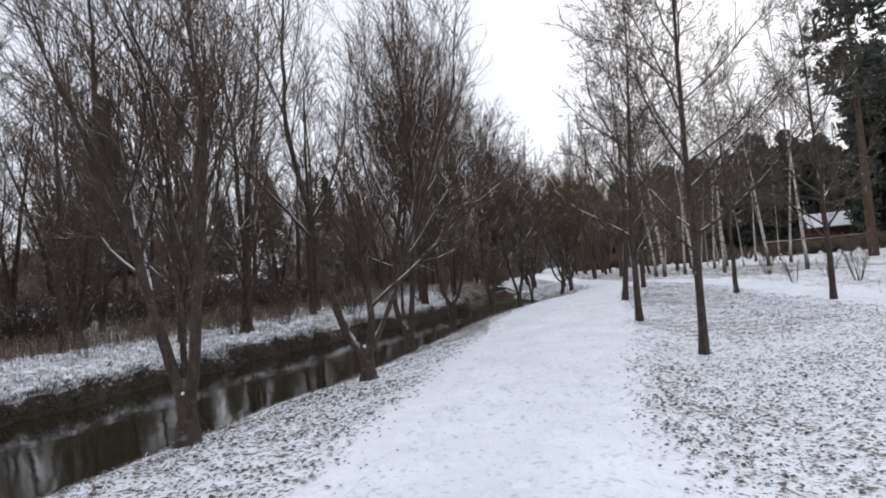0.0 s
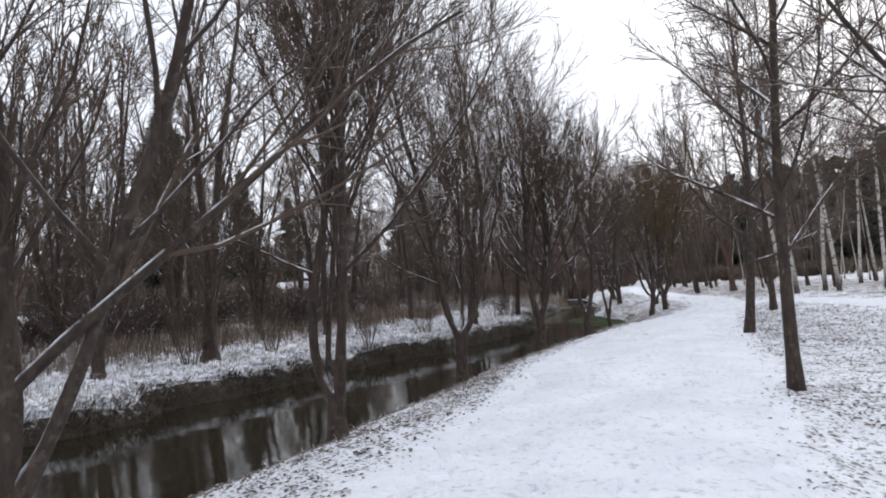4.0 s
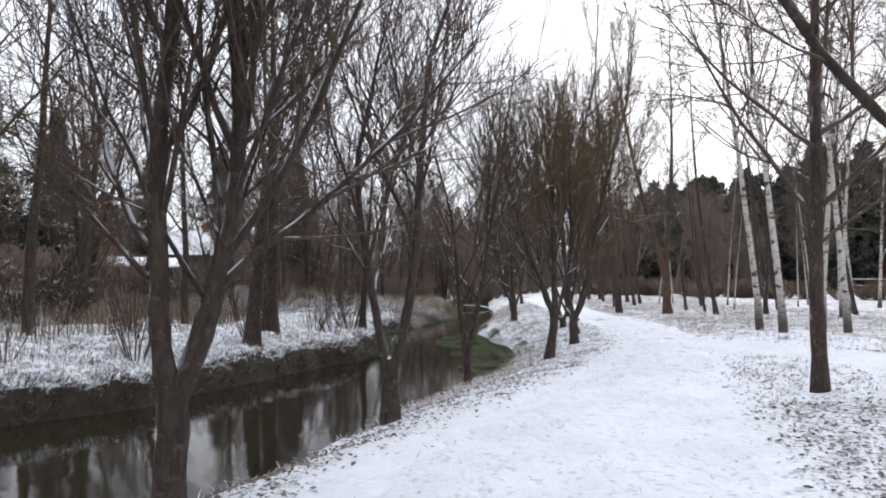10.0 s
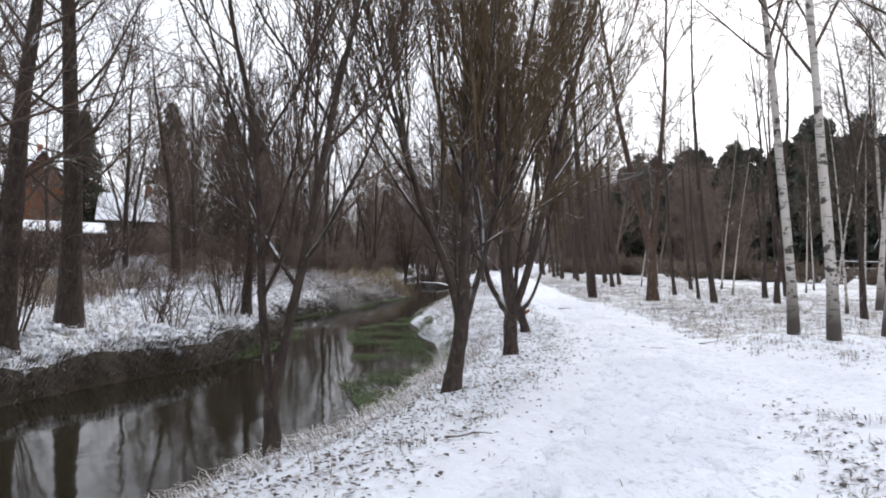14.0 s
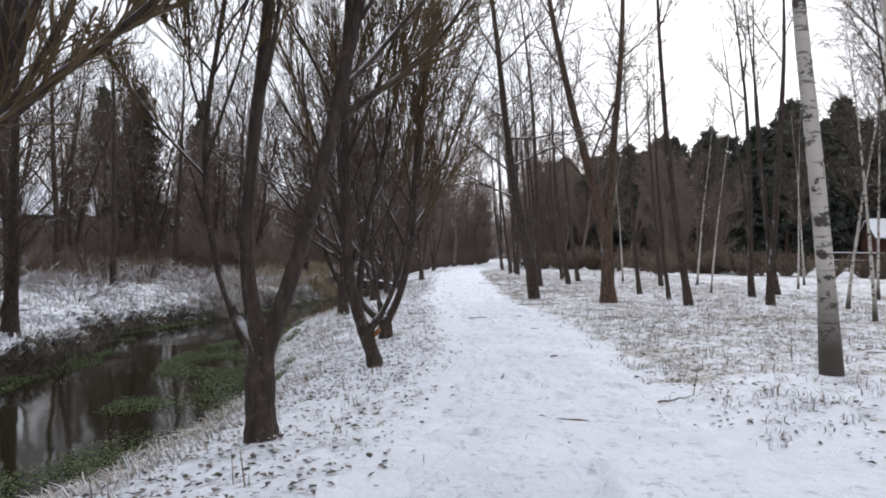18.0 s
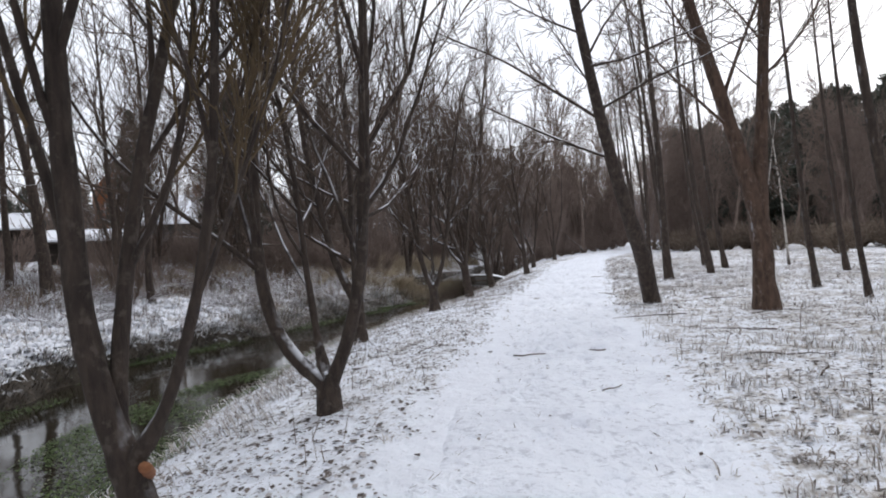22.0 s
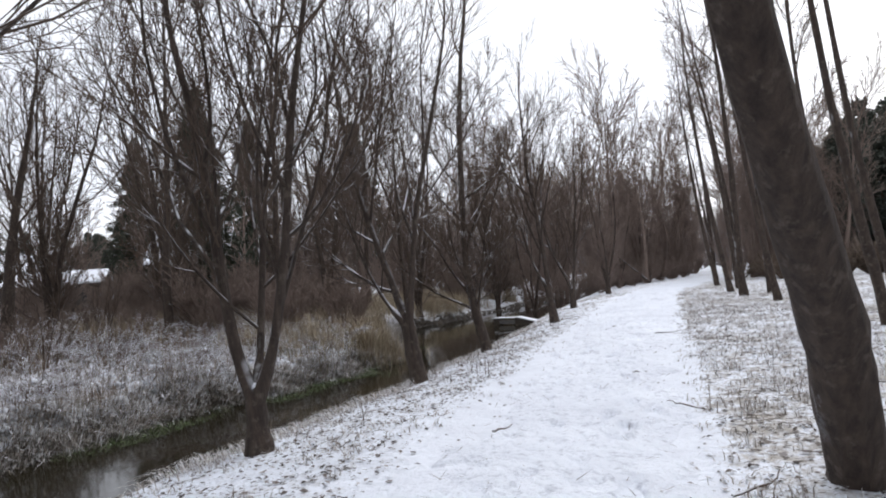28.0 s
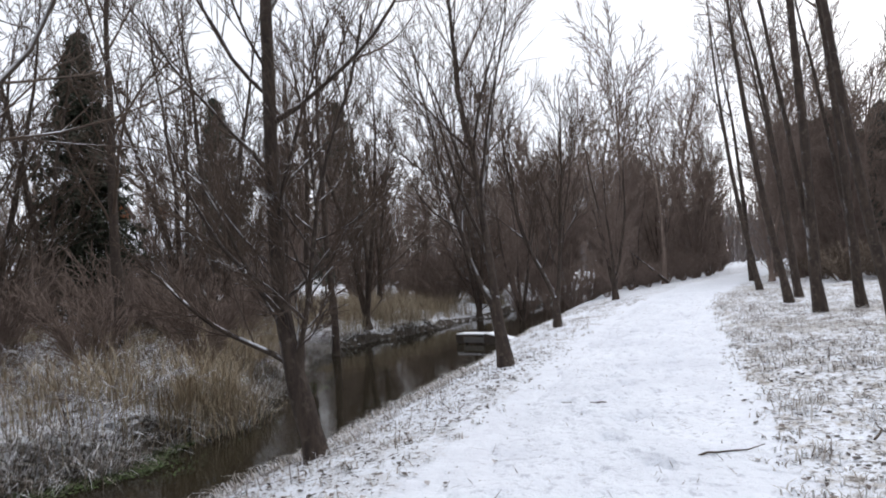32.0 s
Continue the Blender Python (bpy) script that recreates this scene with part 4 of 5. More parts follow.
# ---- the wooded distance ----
far_a = put(tree("distant_tree", 81, [(0.0, 0.05, 1, 9.5, 0.14)], M_TWIG_HAZED, M_TWIG_HAZED, "bare distant tree in a belt of woodland", FARLOW, fall=0.3), 3, 92)
far_b = put(tree("distant_tree", 82, [(-0.15, 0.05, 1, 7.0, 0.10), (0.15, 0, 1, 7.5, 0.10), (0.0, 0.2, 1, 6.5, 0.08)], M_TWIG_HAZED, M_TWIG_HAZED, "bare distant tree in a belt of woodland", FARLOW, 0.4, 0.15, fall=0.3), -2, 95)
rnd = random.Random(4)
for q in range(245):
    if q >= 150:
        x, y = rnd.uniform(-8, 32), rnd.uniform(84, 128)
    elif q < 70:
        x, y = rnd.uniform(-34, 12), rnd.uniform(82, 125)
    elif q < 115:
        x = rnd.uniform(-80, -14)
        y = rnd.uniform(50, 70) - 0.55 * (x + 14) * rnd.uniform(0.4, 1.1)
    elif q < 135:
        x, y = rnd.uniform(13, 34), rnd.uniform(84, 125)
    else:
        x, y = rnd.uniform(-70, -28), rnd.uniform(5, 45)
    if q >= 205:
        x, y = rnd.uniform(-110, -28), rnd.uniform(112, 145)
    if at_y(PATH_L, y) - 2 < x < at_y(PATH_R, y) + 2:
        x += 5
    if gap(x, y, 2.2):
        continue
    again(far_a if q % 2 else far_b, x, y, rnd.uniform(0, 360), rnd.uniform(0.8, 1.25) if q < 150 else rnd.uniform(0.7, 1.15))

for x, y, a, k in ((7.5, 93, 20, 1.45), (4.5, 99, 80, 1.5), (9.5, 106, 140, 1.65), (12.0, 113, 220, 1.6), (1.5, 94, 300, 1.3), (16.5, 103, 30, 1.3)):
    again(far_a, x, y, a, k)

# the far rim of woodland closing the place, its haze painted into the colour
rim_rng = np.random.RandomState(8)
ra = rim_rng.rand(42000) * 2 * np.pi
rr = 130 + rim_rng.uniform(-14, 32, len(ra))
rh = 8.5 + 8.0 * vnoise(ra * 20, ra * 3, 1.3) + 5.0 * vnoise(ra * 60, ra * 3, 0.7) + 3.0 * vnoise(ra * 200, ra * 3, 0.7)
rh = rh * np.where(rim_rng.rand(len(ra)) < 0.6, rim_rng.uniform(0.3, 0.9, len(ra)), rim_rng.uniform(0.8, 1.1, len(ra)))
low = rh * rim_rng.uniform(-0.2, 0.75, len(ra))
cx, cy = 5 + rr * np.cos(ra), 35 + rr * np.sin(ra)
tx, ty = -np.sin(ra), np.cos(ra)
wd = rim_rng.uniform(0.03, 0.10, len(ra)) * np.where(low < 0.2 * rh, 2.0, 1.0)
ln_x = rim_rng.normal(0, 0.22, len(ra)) * (rh - low)
rim = np.stack([np.stack([cx - tx * wd, cy - ty * wd, low], 1), np.stack([cx + tx * wd, cy + ty * wd, low], 1), np.stack([cx + tx * (ln_x + 0.02), cy + ty * (ln_x + 0.02), rh + 1.5], 1), np.stack([cx + tx * (ln_x - 0.02), cy + ty * (ln_x - 0.02), rh + 1.5], 1)], 1)
link("backdrop_woodland", rim.reshape(-1, 3), np.arange(len(ra) * 4).reshape(-1, 4), M_RIM, label="brown rim of distant woodland with haze painted into its colour", category="backdrop", kind="structure")


def conifer(name, seed, height, radius, material, label, tiers, per, droop, bare, clump, size, per_bough=30):
    """A trunk with whorls of boughs, each bough a spray of small needle clumps."""
    rng = np.random.RandomState(seed)
    root = tagged(new(name), label, "conifer")
    p = np.stack([np.zeros(9), np.zeros(9), np.linspace(-0.2, height, 9)], 1)[None]
    v, f = tubes(p, taper(np.array([height * 0.016]), np.array([0.02]), 9), 8)
    link("trunk", v, f, M_BARK_RED, root, smooth=True)
    h = np.repeat(np.linspace(bare, 0.985, tiers), per) + rng.normal(0, 0.010, tiers * per)
    az = rng.rand(len(h)) * 6.28
    rel = (h - bare) / (1 - bare)
    ln = radius * np.clip(1.02 - rel, 0.05, 1) ** 0.8 * rng.uniform(0.6, 1.15, len(h))
    if clump == "pine":
        ln = radius * np.sqrt(np.clip(1 - (1.6 * rel - 0.55) ** 2, 0.06, 1)) * rng.uniform(0.4, 1.1, len(h))
    start = np.stack([0 * h, 0 * h, h * height], 1)
    way = np.stack([np.cos(az), np.sin(az), np.full(len(h), droop)], 1)
    bp = lines(rng, start, way, ln, 6, 0.06, 0.02 if clump == "pine" else -0.03)
    br = taper(np.full(len(h), 0.02), np.full(len(h), 0.006), 6)
    v, f = tubes(bp, br, 3)
    tagged(link("branchwork", v, f, M_BARK_RED, root), kind="stuff")
    m = per_bough
    t = rng.uniform(0.15 if clump != "pine" else 0.45, 1.0, (len(h), m))
    k = np.clip((t * 5).astype(int), 0, 4)
    w = (t * 5 - k)[..., None]
    b = np.arange(len(h))[:, None]
    c = bp[b, k] * (1 - w) + bp[b, k + 1] * w
    c = c + rng.normal(0, 0.10 * size / 0.3, c.shape)
    c = c.reshape(-1, 3)
    d1 = rng.normal(0, 1, c.shape)
    d1[:, 2] -= 0.5 if clump != "pine" else -0.4
    d1 = unit(d1) * size * rng.uniform(0.6, 1.3, (len(c), 1))
    d2 = unit(np.cross(d1, rng.normal(0, 1, c.shape))) * size * (0.16 if clump != "pine" else 0.3)
    quad = np.stack([c - d2, c + d2, c + d1 + d2 * 0.3, c + d1 - d2 * 0.3], 1)
    q = np.arange(len(c) * 4).reshape(-1, 4)
    tagged(link("foliage", quad.reshape(-1, 3), q, material, root), kind="stuff")
    return root


spruce = put(conifer("spruce_tree", 91, 11.5, 3.6, M_NEEDLE, "dark spruce with snow-dusted drooping boughs", 36, 9, -0.28, 0.04, "spruce", 0.27, 64), -10.3, 69.2, 0, 0.92)
for x, y, a, s in ((-26.4, 64.0, 50, 1.1), (-22.4, 112, 70, 1.62), (-29, 101, 140, 1.5), (-36, 67, 200, 1.9), (-40, 72, 20, 1.6), (-33, 90, 100, 1.2), (-24, 17, 30, 1.0), (-27, 23, 80, 1.15), (-21.5, 13, 140, 0.9)):
    again(spruce, x, y, a, s)
pine = put(conifer("pine_tree", 92, 13.5, 2.6, M_PINE, "tall dark pine in a pine wood", 17, 8, 0.15, 0.12, "pine", 0.40, 32), 52, 47)
for q in range(275):
    if q >= 160:
        t = rnd.random()
        x, y = float(np.interp(t, [0, 0.6, 1], [54, 50, 27])) + rnd.uniform(-2, 9), float(np.interp(t, [0, 0.6, 1], [52, 100, 126])) + rnd.uniform(-3, 3)
    elif q >= 125:
        x, y = rnd.uniform(20, 34), rnd.uniform(98, 132)
    elif q < 95:
        t = rnd.random()
        x, y = float(np.interp(t, [0, 0.5, 1], [56, 46, 22])) + rnd.uniform(0, 13), float(np.interp(t, [0, 0.5, 1], [44, 104, 140])) + rnd.uniform(-4, 4)
    else:
        x, y = rnd.uniform(44, 70), rnd.uniform(4, 60)
    if q < 125 or q >= 160:
        if 0.54 < (x - 7.9) / (y - 29.4) < 0.80 and y < 99 and y > 30:
            x, y = x + 4, y + 30
    again(pine, x, y, rnd.uniform(0, 360), rnd.uniform(0.62, 0.85) if 125 <= q < 160 else rnd.uniform(1.05, 1.5) * float(np.interp(y, [85, 112], [1.12, 0.82])))

for q in range(40):
    t = rnd.random()
    again(pine, -96 + 42 * t + rnd.uniform(-5, 5), 97 + 42 * t + rnd.uniform(-5, 5), rnd.uniform(0, 360), rnd.uniform(0.5, 0.75))

tagged(put(conifer("pine_tree", 93, 18.5, 3.0, M_PINE, "tall pine with a high dark crown beyond the maples", 13, 8, 0.10, 0.50, "pine", 0.40, 30), 25.0, 38.4, 0, 1.0), group=GROUPS["pine_tree"])


def shrub(seed, n, height, spreadv, label, bark=M_TWIG, r=0.014, name="shrub", fine=True, up=0.05):
    rng = np.random.RandomState(seed)
    a = rng.rand(n) * 6.28
    w = np.stack([np.cos(a) * spreadv, np.sin(a) * spreadv, np.ones(n)], 1) * rng.uniform(0.6, 1.1, (n, 1))
    s = np.stack([np.cos(a) * 0.12, np.sin(a) * 0.12, np.full(n, -0.08)], 1)
    ln = height * rng.uniform(0.6, 1.1, n)
    P = lines(rng, s, w, ln, 7, 0.06, up)
    R = taper(np.full(n, r), np.full(n, 0.005), 7)
    if fine:
        P2, R2, L2 = sprout(rng, P, R, ln, 7, 0.3, 1.0, 0.5, 0.4, 4, 0.1, 0.08, 0.004)
        P3, R3, L3 = sprout(rng, P2, R2, L2, 3, 0.2, 1.0, 0.5, 0.5, 3, 0.1, 0.05, 0.0035)
    else:
        P, R = P[:, ::2], R[:, ::2]
        P2, R2, L2 = sprout(rng, P, R, ln, 5, 0.2, 1.0, 0.5, 0.45, 3, 0.1, 0.08, 0.012)
        P3, R3, L3 = sprout(rng, P2, R2, L2, 3, 0.2, 1.0, 0.6, 0.6, 2, 0.1, 0.05, 0.010)
    if name != "shrub":
        v, f = joined([tubes(P, R, 4), tubes(P2, R2, 3), tubes(P3, R3, 3)])
        return link(name, v, f, bark, label=label, category="shrub")
    root = tagged(new(name), label, "shrub")
    for one in range(n):
        v, f = tubes(P[one:one + 1], R[one:one + 1], 5)
        link("stem", v, f, bark, root)
    v, f = joined([tubes(P2, R2, 3), tubes(P3, R3, 3)])
    tagged(link("crown", v, f, bark, root), kind="stuff")
    return root


sh_a = put(shrub(101, 14, 2.0, 0.35, "leafless shrub of upright brown shoots in the snow"), -6.4, 26.5)
sh_b = put(shrub(102, 9, 1.6, 0.45, "leafless shrub of upright brown shoots in the snow"), -4.3, 30.3)
for q, (x, y, s) in enumerate(((-9.7, 17.8, 0.8), (-7.5, 23.6, 1.0), (-8.2, 26.4, 0.8), (-3.6, 27.8, 0.8), (-4.8, 29.8, 0.9), (-2.5, 31.7, 1.0), (0.2, 37.7, 0.9), (-1.3, 35, 1.1), (-0.4, 38.0, 1.0), (0.0, 41.4, 1.1), (-0.1, 41.0, 0.9), (-5, 36, 0.9), (-8, 33, 0.8), (-10, 36, 1.0), (-3.5, 43, 1.0), (-12, 31, 1.0), (-6, 46, 1.2), (-2.6, 50, 1.0), (-3, 54.5, 1.1), (-5, 58, 1.0), (12.9, 22.8, 0.75), (14.4, 21.6, 0.7), (14.7, 24, 0.7), (13.6, 26.4, 0.7), (-10.5, 43, 1.1), (-14, 40, 1.1), (-3.4, 60, 0.9), (-1.5, 64, 0.9))):
    again(sh_a if q % 2 else sh_b, x, y, q * 71, s)
thick_a = put(shrub(103, 40, 2.6, 0.6, "dense brown thicket of leafless shrubs", M_TWIG_HAZED, 0.02, "thicket", False), -10, 66)
thick_r = put(shrub(104, 44, 1.5, 0.9, "low reddish-brown thicket with snow on top", M_WEED, 0.016, "thicket", False), 20, 66)
for q in range(110):
    if q < 80:
        x = rnd.uniform(-40, 2)
        y = 62 - 0.35 * x + rnd.uniform(-3, 10) - (14 if x < -20 else 0)
    else:
        x, y = rnd.uniform(-12, 8), rnd.uniform(80, 100)
    if x > left_x(np.array(y)) - 1.5:
        x = float(left_x(np.array(y))) - 2 - rnd.random() * 3
    again(thick_a, x, y, q * 57, rnd.uniform(0.7, 1.1))
for q in range(75):
    t = rnd.random()
    again(thick_r, 14 + 24 * t + rnd.uniform(-1, 1), 82 - 26 * t + rnd.uniform(-2, 4), q * 57, rnd.uniform(0.7, 1.15))
thick_w = put(shrub(106, 34, 1.9, 0.7, "dense dark-brown thicket of weeds and briars", M_BRUSHDARK, 0.014, "thicket", False), -16, 30)
for q in range(84):
    y = rnd.uniform(2, 50)
    again(thick_w, float(left_x(np.array(y))) - rnd.uniform(8.5, 17), y, q * 57, rnd.uniform(0.7, 1.15))
bramble = put(shrub(105, 26, 1.5, 0.9, "arching purple-brown bramble dusted with snow", M_BRUSH, 0.010, "bramble", True, -0.16), -1.5, 47)
for q in range(64):
    if q < 26:
        y = rnd.uniform(80, 100)
        x = float(at_y(PATH_L, y)) - 1.6 - 6 * rnd.random()
    elif q < 46:
        x, y = rnd.uniform(3, 13.5), rnd.uniform(101, 112)
    else:
        y = rnd.uniform(84, 106)
        x = float(at_y(PATH_R, y)) + 2.5 + 9 * rnd.random()
    again(thick_a, x, y, q * 61, rnd.uniform(0.5, 0.8))
for q in range(26):
    y = rnd.uniform(46, 68)
    again(thick_a, float(left_x(np.array(y))) - 5 - 10 * rnd.random(), y, q * 57, rnd.uniform(0.3, 0.5))
for q in range(150):
    y = rnd.uniform(45, 70)
    far = 0.25 * (y < 51) + rnd.random() ** 1.2 * (1 - 0.25 * (y < 51))
    x = float(left_x(np.array(y))) - 0.7 - 13 * far
    again(bramble, x, y, q * 49, rnd.uniform(0.45, 0.8) + 0.5 * far)


# ---- ground cover ----
def blades(name, x, y, height, width, material, label, category, per=8, lean=0.5, gather=0.08, lift=0.0, bend=0.0, toward=None, kind="stuff"):
    """Tufts of narrow tapered blades standing at the given places, in one mesh."""
    rng = np.random.RandomState(len(x) + int(1000 * height[1]))
    n = len(x) * per
    bx = np.repeat(x, per) + rng.normal(0, gather, n)
    by = np.repeat(y, per) + rng.normal(0, gather, n)
    bz = ground_z(bx, by) - 0.02 + lift
    h = rng.uniform(height[0], height[1], n)
    a = rng.rand(n) * 6.28
    ln = np.abs(rng.normal(0, lean, n)) + (lean if lean > 2 else 0)
    d = np.stack([np.cos(a) * ln, np.sin(a) * ln, np.ones(n)], 1)
    if toward is not None:
        d = d + np.array(toward)
    d = unit(d)
    side = unit(np.stack([-np.sin(a), np.cos(a), 0 * a], 1)) * (width * rng.uniform(0.6, 1.4, n))[:, None] / 2
    base = np.stack([bx, by, bz], 1)
    mid = base + d * (h * 0.55)[:, None]
    tip = base + d * h[:, None] + np.stack([np.cos(a), np.sin(a), -0.8 * np.ones(n)], 1) * (bend * h)[:, None]
    v = np.stack([base - side, base + side, mid + side * 0.8, mid - side * 0.8, tip + side * 0.15, tip - side * 0.15], 1).reshape(-1, 3)
    q = np.arange(n)[:, None] * 6
    f = np.concatenate([q + np.array([[0, 1, 2, 3]]), q + np.array([[3, 2, 4, 5]])])
    return link(name, v, f, material, label=label, category=category, kind=kind)


def litter(name, x, y, size, material, label, category):
    rng = np.random.RandomState(len(x))
    n = len(x)
    a = rng.rand(n) * 6.28
    s = rng.uniform(size[0], size[1], n)
    u = np.stack([np.cos(a), np.sin(a), rng.normal(0, 0.18, n)], 1) * s[:, None]
    w = np.stack([-np.sin(a), np.cos(a), rng.normal(0, 0.18, n)], 1) * (s * rng.uniform(0.45, 0.85, n))[:, None]
    c = np.stack([x, y, ground_z(x, y) + 0.006 + rng.uniform(0, 0.012, n)], 1)
    up = np.stack([0 * x, 0 * x, s * rng.uniform(0.0, 0.4, n)], 1)
    v = np.stack([c - u * 0.5, c + w * 0.5 + up * 0.6, c + u * 0.5 + up * 0.3, c - w * 0.5 + up * 0.6], 1)
    return link(name, v.reshape(-1, 3), np.arange(n * 4).reshape(-1, 4), material, label=label, category=category, kind="stuff")


def field(seed, n, y0, y1, side, near, far, patch=0.0, size=2.0):
    """Random places beside the path or the stream; side: 'right', 'left' (between path and stream) or 'over' (across the stream)."""
    rng = np.random.RandomState(seed)
    y = rng.uniform(y0, y1, n)
    t = near + (far - near) * rng.rand(n) ** (1.35 if side != "left" else 1.0)
    if side == "right":
        x = at_y(PATH_R, y) + t
    elif side == "left":
        x = at_y(PATH_L, y) - t * np.maximum(at_y(PATH_L, y) - right_x(y) - 0.1, 0.3)
    else:
        x = left_x(y) - t
    keep = vnoise(x, y, size, seed * 0.37) + rng.uniform(-0.25, 0.25, n) > patch - 0.5
    if side != "over":
        edge = (t if side == "right" else t * np.maximum(at_y(PATH_L, y) - right_x(y) - 0.1, 0.3))
        keep &= rng.rand(n) < np.clip((edge - 0.03) / 0.6, 0.05, 1)
        keep &= ~((y > 26) & (y < 36) & (x > at_y(PATH_R, y)) & (x < 13) & (rng.rand(n) < 0.5))
    if side == "right":
        keep &= np.abs(x - at_y(SIDE, y)) > np.where(y < 34, 0.7 + 0.3 * rng.rand(n), 0)
    return x[keep], y[keep]


def snow_clumps(seed, n, y0, y1, near, far, size, patch, label):
    """Irregular low pillows of snow lying on the grass tufts, in one mesh."""
    x, y = field(seed, n, y0, y1, "over", near, far, patch, 0.9)
    rng = np.random.RandomState(seed)
    n, k = len(x), 7
    r = rng.uniform(*size, n) * rng.uniform(0.5, 1.0, n)
    z = ground_z(x, y)
    a = np.arange(k)[None] / k * 2 * np.pi + rng.rand(n, 1)
    rings = []
    for rad, up in ((1.0, 0.0), (0.85, 0.22), (0.45, 0.40)):
        w = r[:, None] * rad * rng.uniform(0.65, 1.3, (n, k))
        rings.append(np.stack([x[:, None] + w * np.cos(a), y[:, None] + 0.8 * w * np.sin(a), z[:, None] + r[:, None] * (up + 0.25) * rng.uniform(0.6, 1.5, (n, k)) - 0.02], -1))
    v = np.concatenate(rings, 1)
    base = np.arange(n)[:, None, None] * (3 * k)
    c = np.arange(k)[None, :, None]
    quad = [base + np.concatenate([i * k + c, i * k + (c + 1) % k, (i + 1) * k + (c + 1) % k, (i + 1) * k + c], 2) for i in (0, 1)]
    top = base + np.array([[[14, 15, 16, 17], [17, 18, 19, 20], [14, 17, 20, 20]]])[:, :2]
    f = np.concatenate([q.reshape(-1, 4) for q in quad] + [top.reshape(-1, 4)])
    link("snow_clumps", v.reshape(-1, 3), f, M_ROOFSNOW, label=label, category="snow", kind="stuff", smooth=True)


snow_clumps(31, 8000, 0, 48, 0.50, 6.0, (0.05, 0.17), 0.44, "small pillows of white snow on the tussocks of the far bank")
snow_clumps(32, 4600, 44, 66, 0.65, 7.0, (0.05, 0.20), 0.48, "white snow lying in patches over the brambles and tussocks")

LEAVES = "dead brown leaves strewn over the thin snow"
x, y = field(1, 60000, -1, 31, "right", 0.0, 9.5, 0.30)
litter("fallen_leaves", x, y, (0.025, 0.065), M_LEAF, LEAVES, "leaves")
x, y = field(2, 36000, -1, 33, "left", 0.0, 1.0, 0.2)
thin = np.random.RandomState(3).rand(len(x)) < np.interp(y, [18, 25], [1.0, 0.45])
x, y = x[thin], y[thin]
litter("fallen_leaves", x, y, (0.025, 0.065), M_LEAF, LEAVES, "leaves")
x, y = field(3, 26000, 31, 62, "right", 0.0, 9.0, 0.35)
litter("fallen_leaves", x, y, (0.025, 0.065), M_LEAF, LEAVES, "leaves")
x, y = field(4, 13000, 33, 62, "left", 0.0, 1.0, 0.3)
litter("fallen_leaves", x, y, (0.025, 0.065), M_LEAF, LEAVES, "leaves")
pr = np.random.RandomState(55)
y = pr.uniform(-1, 62, 1300)
x = at_y(PATH_L, y) + pr.rand(1300) * (at_y(PATH_R, y) - at_y(PATH_L, y))
litter("fallen_leaves", x, y, (0.02, 0.05), M_LEAF, "a few dead leaves and bits on the snowy path", "leaves")
y = pr.uniform(18, 72, 2600)
x = at_y(PATH_L, y) + pr.rand(2600) * (at_y(PATH_R, y) - at_y(PATH_L, y))
blades("twig_litter", x, y, (0.04, 0.13), 0.005, M_LEAF, "short dark twigs and grass bits scattered on the path", "litter", 1, 2.6, 0.0, lift=0.045)
GRASS = "dead pale grass bent under the snow"
x, y = field(6, 9500, 26, 76, "right", 0.1, 11, 0.34)
blades("dead_grass", x, y, (0.04, 0.13), 0.009, M_GRASS, GRASS, "grass", 12, 0.75, 0.045, bend=0.3)
x, y = field(18, 700, 28, 70, "right", 0.4, 10, 0.42)
blades("dead_grass", x, y, (0.08, 0.22), 0.008, M_GRASS, GRASS, "grass", 26, 0.6, 0.07, bend=0.35)
x, y = field(7, 2600, 30, 76, "left", 0.0, 1.0, 0.34)
blades("dead_grass", x, y, (0.04, 0.12), 0.009, M_GRASS, GRASS, "grass", 12, 0.75, 0.045, bend=0.3)
x, y = field(19, 8000, 0, 60, "over", 0.45, 6.5, 0.2, 1.0)
blades("snowy_grass", x, y, (0.07, 0.26), 0.042, M_TUFT, "grass tufts laden with white snow on the far bank", "grass", 8, 0.9, 0.08, bend=0.55)
x, y = field(20, 1800, 50, 70, "over", 0.0, 1.0, 0.2)
blades("bank_grass", x, y, (0.15, 0.5), 0.010, M_BANK, "pale dead grass hanging over the far bank", "grass", 12, 0.6, 0.10, bend=0.55, toward=(0.6, -0.2, 0.0))
x, y = field(21, 1500, 27, 62, "left", 0.62, 1.0, 0.30, 1.2)
blades("bank_grass", x, y, (0.06, 0.24), 0.009, M_GRASS, "pale snow-tipped grass along the near water's edge", "grass", 10, 0.7, 0.06, bend=0.45, toward=(-0.6, -0.1, 0.0))
x, y = field(8, 1500, -2, 30, "left", 0.25, 1.0, 0.45)
blades("dead_grass", x, y, (0.05, 0.15), 0.007, M_GRASS, GRASS, "grass", 7, 0.9, 0.06, bend=0.25)
x, y = field(9, 4800, 0, 76, "over", 0.6, 11, 0.3)
blades("dead_grass", x, y, (0.08, 0.32), 0.010, M_GRASS, "dead grass and snow tufts across the stream", "grass", 10, 0.8, 0.10, bend=0.3)
x, y = field(10, 4200, 0, 76, "over", 0.02, 0.62, 0.1)
blades("bank_grass", x, y, (0.10, 0.36), 0.010, M_SEDGE, "dark dead grass hanging over the stream bank", "grass", 9, 0.6, 0.07, bend=0.5, toward=(0.7, -0.2, -0.1))
x, y = field(11, 2600, 2, 74, "over", 0.8, 17, 0.45, 3.5)
